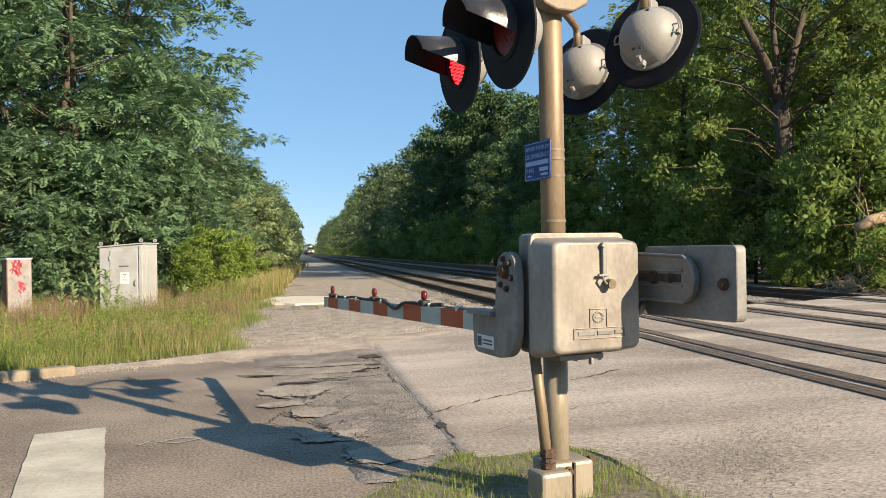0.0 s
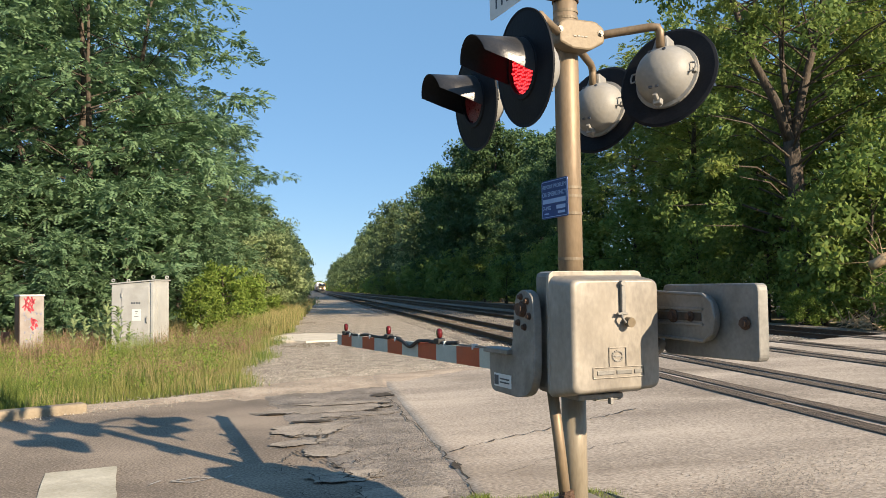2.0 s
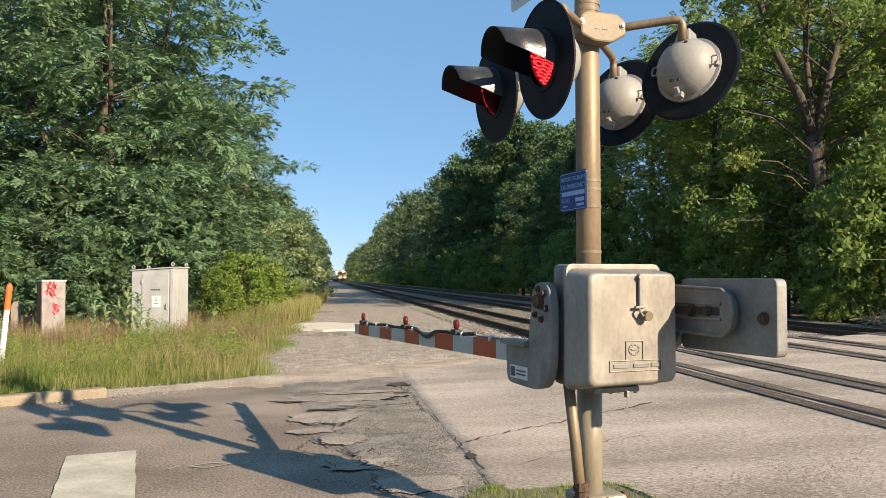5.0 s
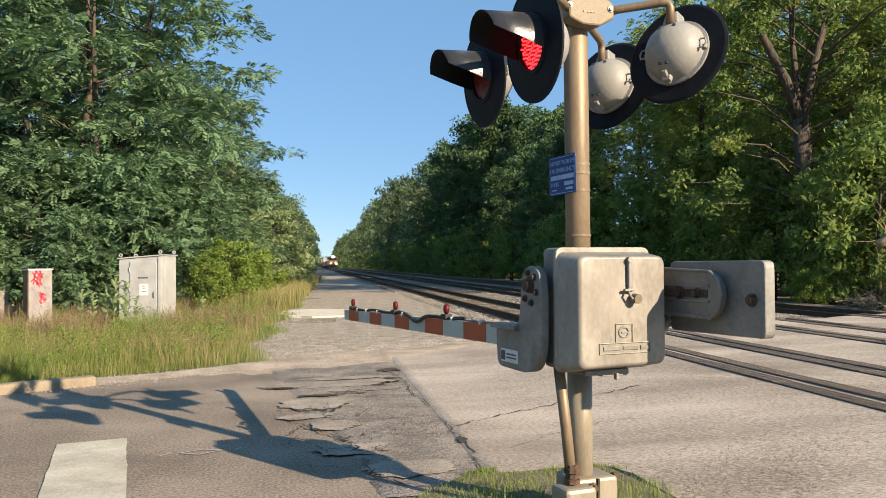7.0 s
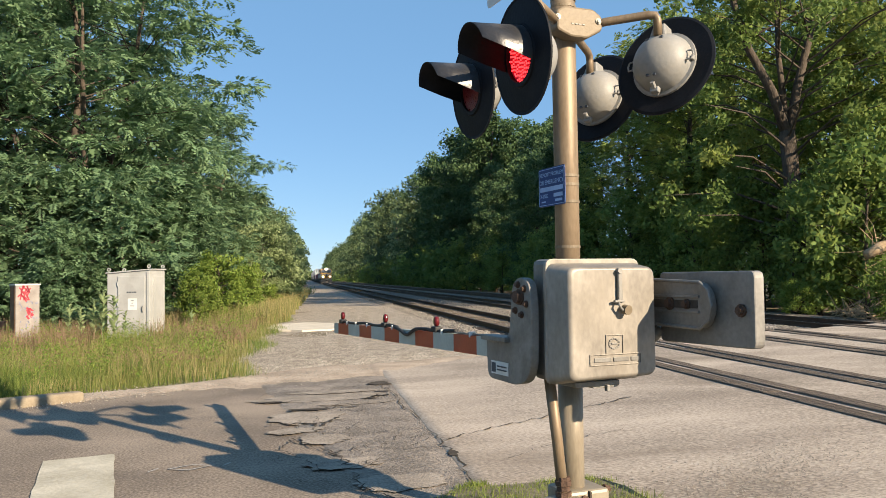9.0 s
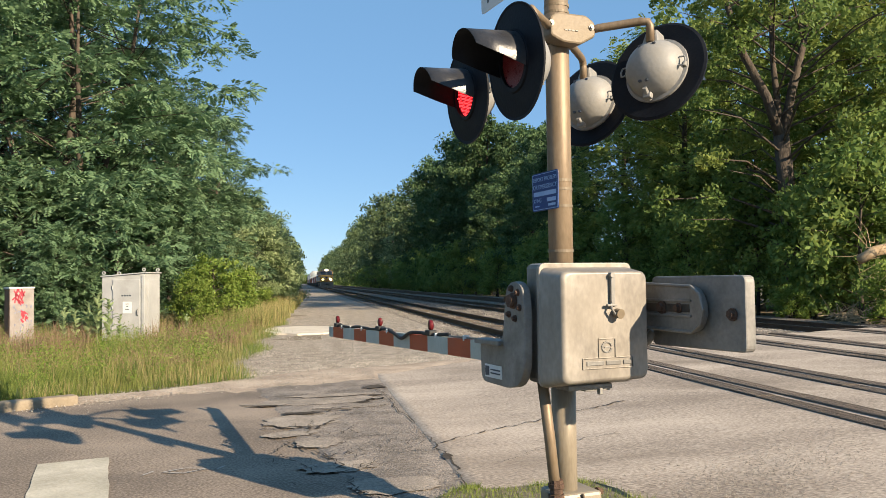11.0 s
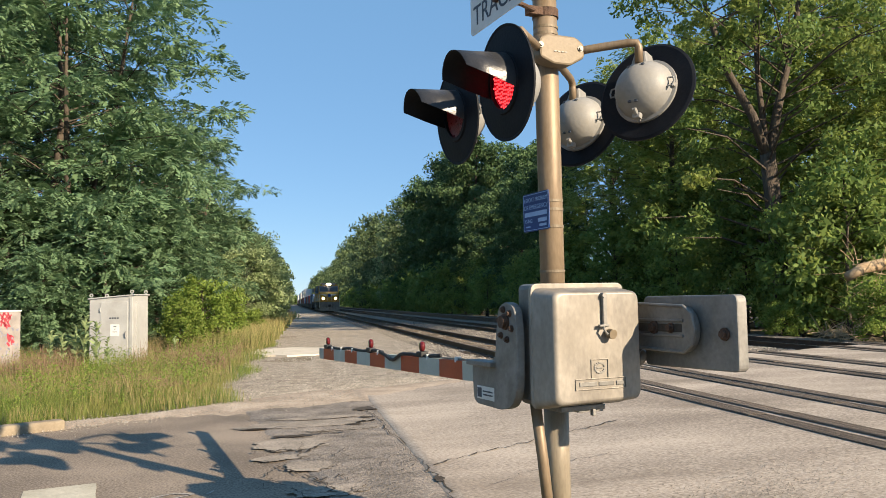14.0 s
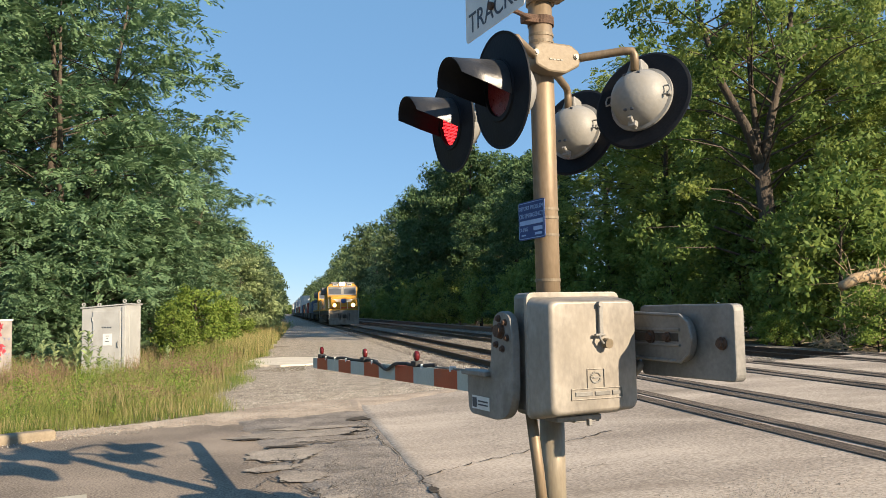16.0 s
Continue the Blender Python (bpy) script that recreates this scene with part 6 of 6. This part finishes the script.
    r = bmesh.ops.extrude_face_region(plow, geom=list(plow.faces))
    bmesh.ops.translate(plow, vec=(0, 0.06, 0), verts=[g for g in r["geom"] if isinstance(g, bmesh.types.BMVert)])
    bmesh.ops.recalc_face_normals(plow, faces=plow.faces)
    part("plough", plow, M_PLOW, t, "pale dusty ploughshare")
    cp = bmesh.new()
    box(cp, (0, -0.1, 0.90), (0.28, 0.9, 0.28), 0.04)
    box(cp, (0, -0.5, 0.90), (0.40, 0.25, 0.34), 0.06)
    for x in (-0.55, -0.4, 0.4, 0.55):
        tube(cp, [(x, 0.3, 1.15), (x * 0.95, 0.1, 0.8), (x * 0.9, 0.02, 0.55)], 0.035, 6)
    part("coupler", cp, M_UNDER, t, "dark knuckle coupler and hoses")
    for x in (-1.3, 1.3):
        st = bmesh.new()
        for z in (0.42, 0.72, 1.02, 1.32):
            box(st, (x, 0.62, z), (0.42, 0.5, 0.04))
        part("step", st, M_UNDER, t)
    hr = bmesh.new()
    for s in (-1, 1):
        tube(hr, [(s * 1.5, 0.3, 0.6), (s * 1.5, 0.3, 2.55), (s * 1.2, 0.3, 2.60)], 0.022, 6)
        tube(hr, [(s * 0.35, 0.3, 1.6), (s * 0.35, 0.3, 2.5), (s * 1.2, 0.3, 2.55)], 0.02, 6)
        for k in range(9):
            y = 5.6 + 1.9 * k
            tube(hr, [(s * 1.52, y, 1.58), (s * 1.52, y, 2.58)], 0.02, 5)
        tube(hr, [(s * 1.52, 5.6, 2.58), (s * 1.52, 20.8, 2.58)], 0.02, 5)
    part("handrail", hr, M_SIGNW, t, "pale tubular handrails")
    # hood and roof gear
    hood = part("hood", boxm((0, 13.2, 2.85), (1.9, 16.3, 2.55), 0.06), M_YEL, t, "long yellow engine hood")
    part("hood_roof", boxm((0, 13.2, 4.17), (1.8, 16.2, 0.12), 0.03), M_LGREY, hood)
    part("radiator", boxm((0, 18.8, 3.75), (2.9, 4.2, 0.75), 0.05), M_LGREY, hood, "grey flared radiator")
    for k in range(3):
        part("roof_fan", lathe([(0, 0.1), (0.62, 0.1), (0.66, 0), (0.66, -0.05)], 16, pose(0, 17.4 + 1.4 * k, 4.25)), M_LGREY, hood)
    part("exhaust", boxm((0, 11.5, 4.32), (0.7, 1.0, 0.18), 0.03), M_UNDER, hood)
    part("horn", boxm((0.4, 4.6, 4.35), (0.4, 0.4, 0.12), 0.03), M_UNDER, t)
    part("fuel_tank", boxm((0, 11.2, 0.75), (2.7, 5.6, 0.75), 0.12), M_UNDER, t)
    for y0 in (4.6, 17.8):
        tk = part("truck_frame", boxm((0, y0, 0.72), (2.5, 4.6, 0.42), 0.08), M_UNDER, t)
        for dy in (-1.75, 0, 1.75):
            wheelset(t, y0 + dy)
    return t


def container(parent, z, colour, length=12.19):
    bm = bmesh.new()
    n = 40
    for s in (-1, 1):
        top, bot = [], []
        for k in range(n * 2 + 1):
            y = length * k / (2 * n)
            x = s * (1.219 - (0.035 if (k // 1) % 4 in (1, 2) else 0))
            bot.append(bm.verts.new((x, y, z)))
            top.append(bm.verts.new((x, y, z + 2.9)))
        for k in range(2 * n):
            bm.faces.new((bot[k], bot[k + 1], top[k + 1], top[k]))
    for y in (0, length):
        bm.faces.new([bm.verts.new(p) for p in ((-1.219, y, z), (1.219, y, z), (1.219, y, z + 2.9), (-1.219, y, z + 2.9))])
    bm.faces.new([bm.verts.new(p) for p in ((-1.219, 0, z + 2.9), (1.219, 0, z + 2.9), (1.219, length, z + 2.9), (-1.219, length, z + 2.9))])
    for s in (-1, 1):
        for y in (0.06, length - 0.06):
            box(bm, (s * 1.18, y, z + 1.45), (0.1, 0.12, 2.9))
    bmesh.ops.recalc_face_normals(bm, faces=bm.faces)
    return part("container", bm, colour, parent, "corrugated steel shipping container")


def well_car(colours, label):
    t = empty("container_wagon")
    tagged(t, label, "freight wagon", "container wagons of the train")
    fr = bmesh.new()
    for s in (-1, 1):
        box(fr, (s * 1.38, 8.1, 0.85), (0.14, 13.2, 0.95), 0.02)
    box(fr, (0, 8.1, 0.40), (2.6, 13.0, 0.08))
    box(fr, (0, 0.95, 1.05), (2.7, 1.5, 0.35), 0.03)
    box(fr, (0, 15.25, 1.05), (2.7, 1.5, 0.35), 0.03)
    part("well_frame", fr, M_UNDER, t, "dark brown skeletal well frame")
    for y0 in (1.2, 15.0):
        part("bogie", boxm((0, y0, 0.55), (2.3, 2.2, 0.35), 0.06), M_UNDER, t)
        for dy in (-0.85, 0.85):
            wheelset(t, y0 + dy, 0.42)
    z = 0.46
    for c in colours:
        container(t, z, c).matrix_basis = pose(0, 2.0, 0)
        z += 2.92
    return t


def build_train():
    cols = [mat("box_" + n, c, tuple(min(1, k * 1.25) for k in c), 0.8, 0.6, bump=0.1, stain=tuple(k * 0.6 for k in c)) for n, c in
            (("white", (0.55, 0.55, 0.53)), ("grey", (0.22, 0.24, 0.26)), ("brown", (0.22, 0.07, 0.04)), ("blue", (0.05, 0.09, 0.2)), ("red", (0.32, 0.05, 0.04)), ("green", (0.06, 0.14, 0.10)))]
    W, G, B, N, R, E = cols
    a = locomotive("locomotive", True)
    b = locomotive("trailing_locomotive", False)
    train = [(a, 0.0), (b, 23.2)]
    y = 47.0
    kinds = [((G,), "low grey container on a well wagon"), ((N,), "blue container on a well wagon"), ((B,), "brown container on a well wagon"), ((R,), "red container on a well wagon"),
             ((W, W), "white stacked containers on a wagon"), ((B, W), "brown and white stacked containers on a wagon"), ((E, N), "green and blue stacked containers on a wagon")]
    protos = [well_car(c, l) for c, l in kinds]
    order = [1, 0, 3, 0, 2, 1, 4, 3, 5, 6, 2, 5, 4, 1, 6, 5, 4, 2, 3, 5, 6, 4]
    used = set()
    for k in order:
        car = protos[k] if k not in used else copy_thing(protos[k], Matrix())
        used.add(k)
        train.append((car, y))
        y += 17.2
    return train


train = build_train()


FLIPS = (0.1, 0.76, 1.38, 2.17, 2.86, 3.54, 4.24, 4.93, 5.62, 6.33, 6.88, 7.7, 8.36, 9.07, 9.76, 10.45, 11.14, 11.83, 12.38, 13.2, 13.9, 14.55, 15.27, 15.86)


def motions():
    """The train runs towards the crossing; the lamps flash in turn as their made-up panels flip."""
    for thing, back in train:
        if "locomotive" in thing.name:
            thing.scale = (1.03, 1, 1.07)
        walk(thing, [(t, pose(TRACKS[0], 85.4 + 22.4 * (16 - t) + back, 0.097)) for t in (0, 4, 8, 12, 16)])
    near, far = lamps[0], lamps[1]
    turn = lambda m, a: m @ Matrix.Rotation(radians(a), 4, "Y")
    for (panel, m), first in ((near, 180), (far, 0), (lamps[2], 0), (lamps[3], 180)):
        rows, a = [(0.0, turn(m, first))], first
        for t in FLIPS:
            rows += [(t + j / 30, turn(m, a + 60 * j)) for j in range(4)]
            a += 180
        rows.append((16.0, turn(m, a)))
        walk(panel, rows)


motions()
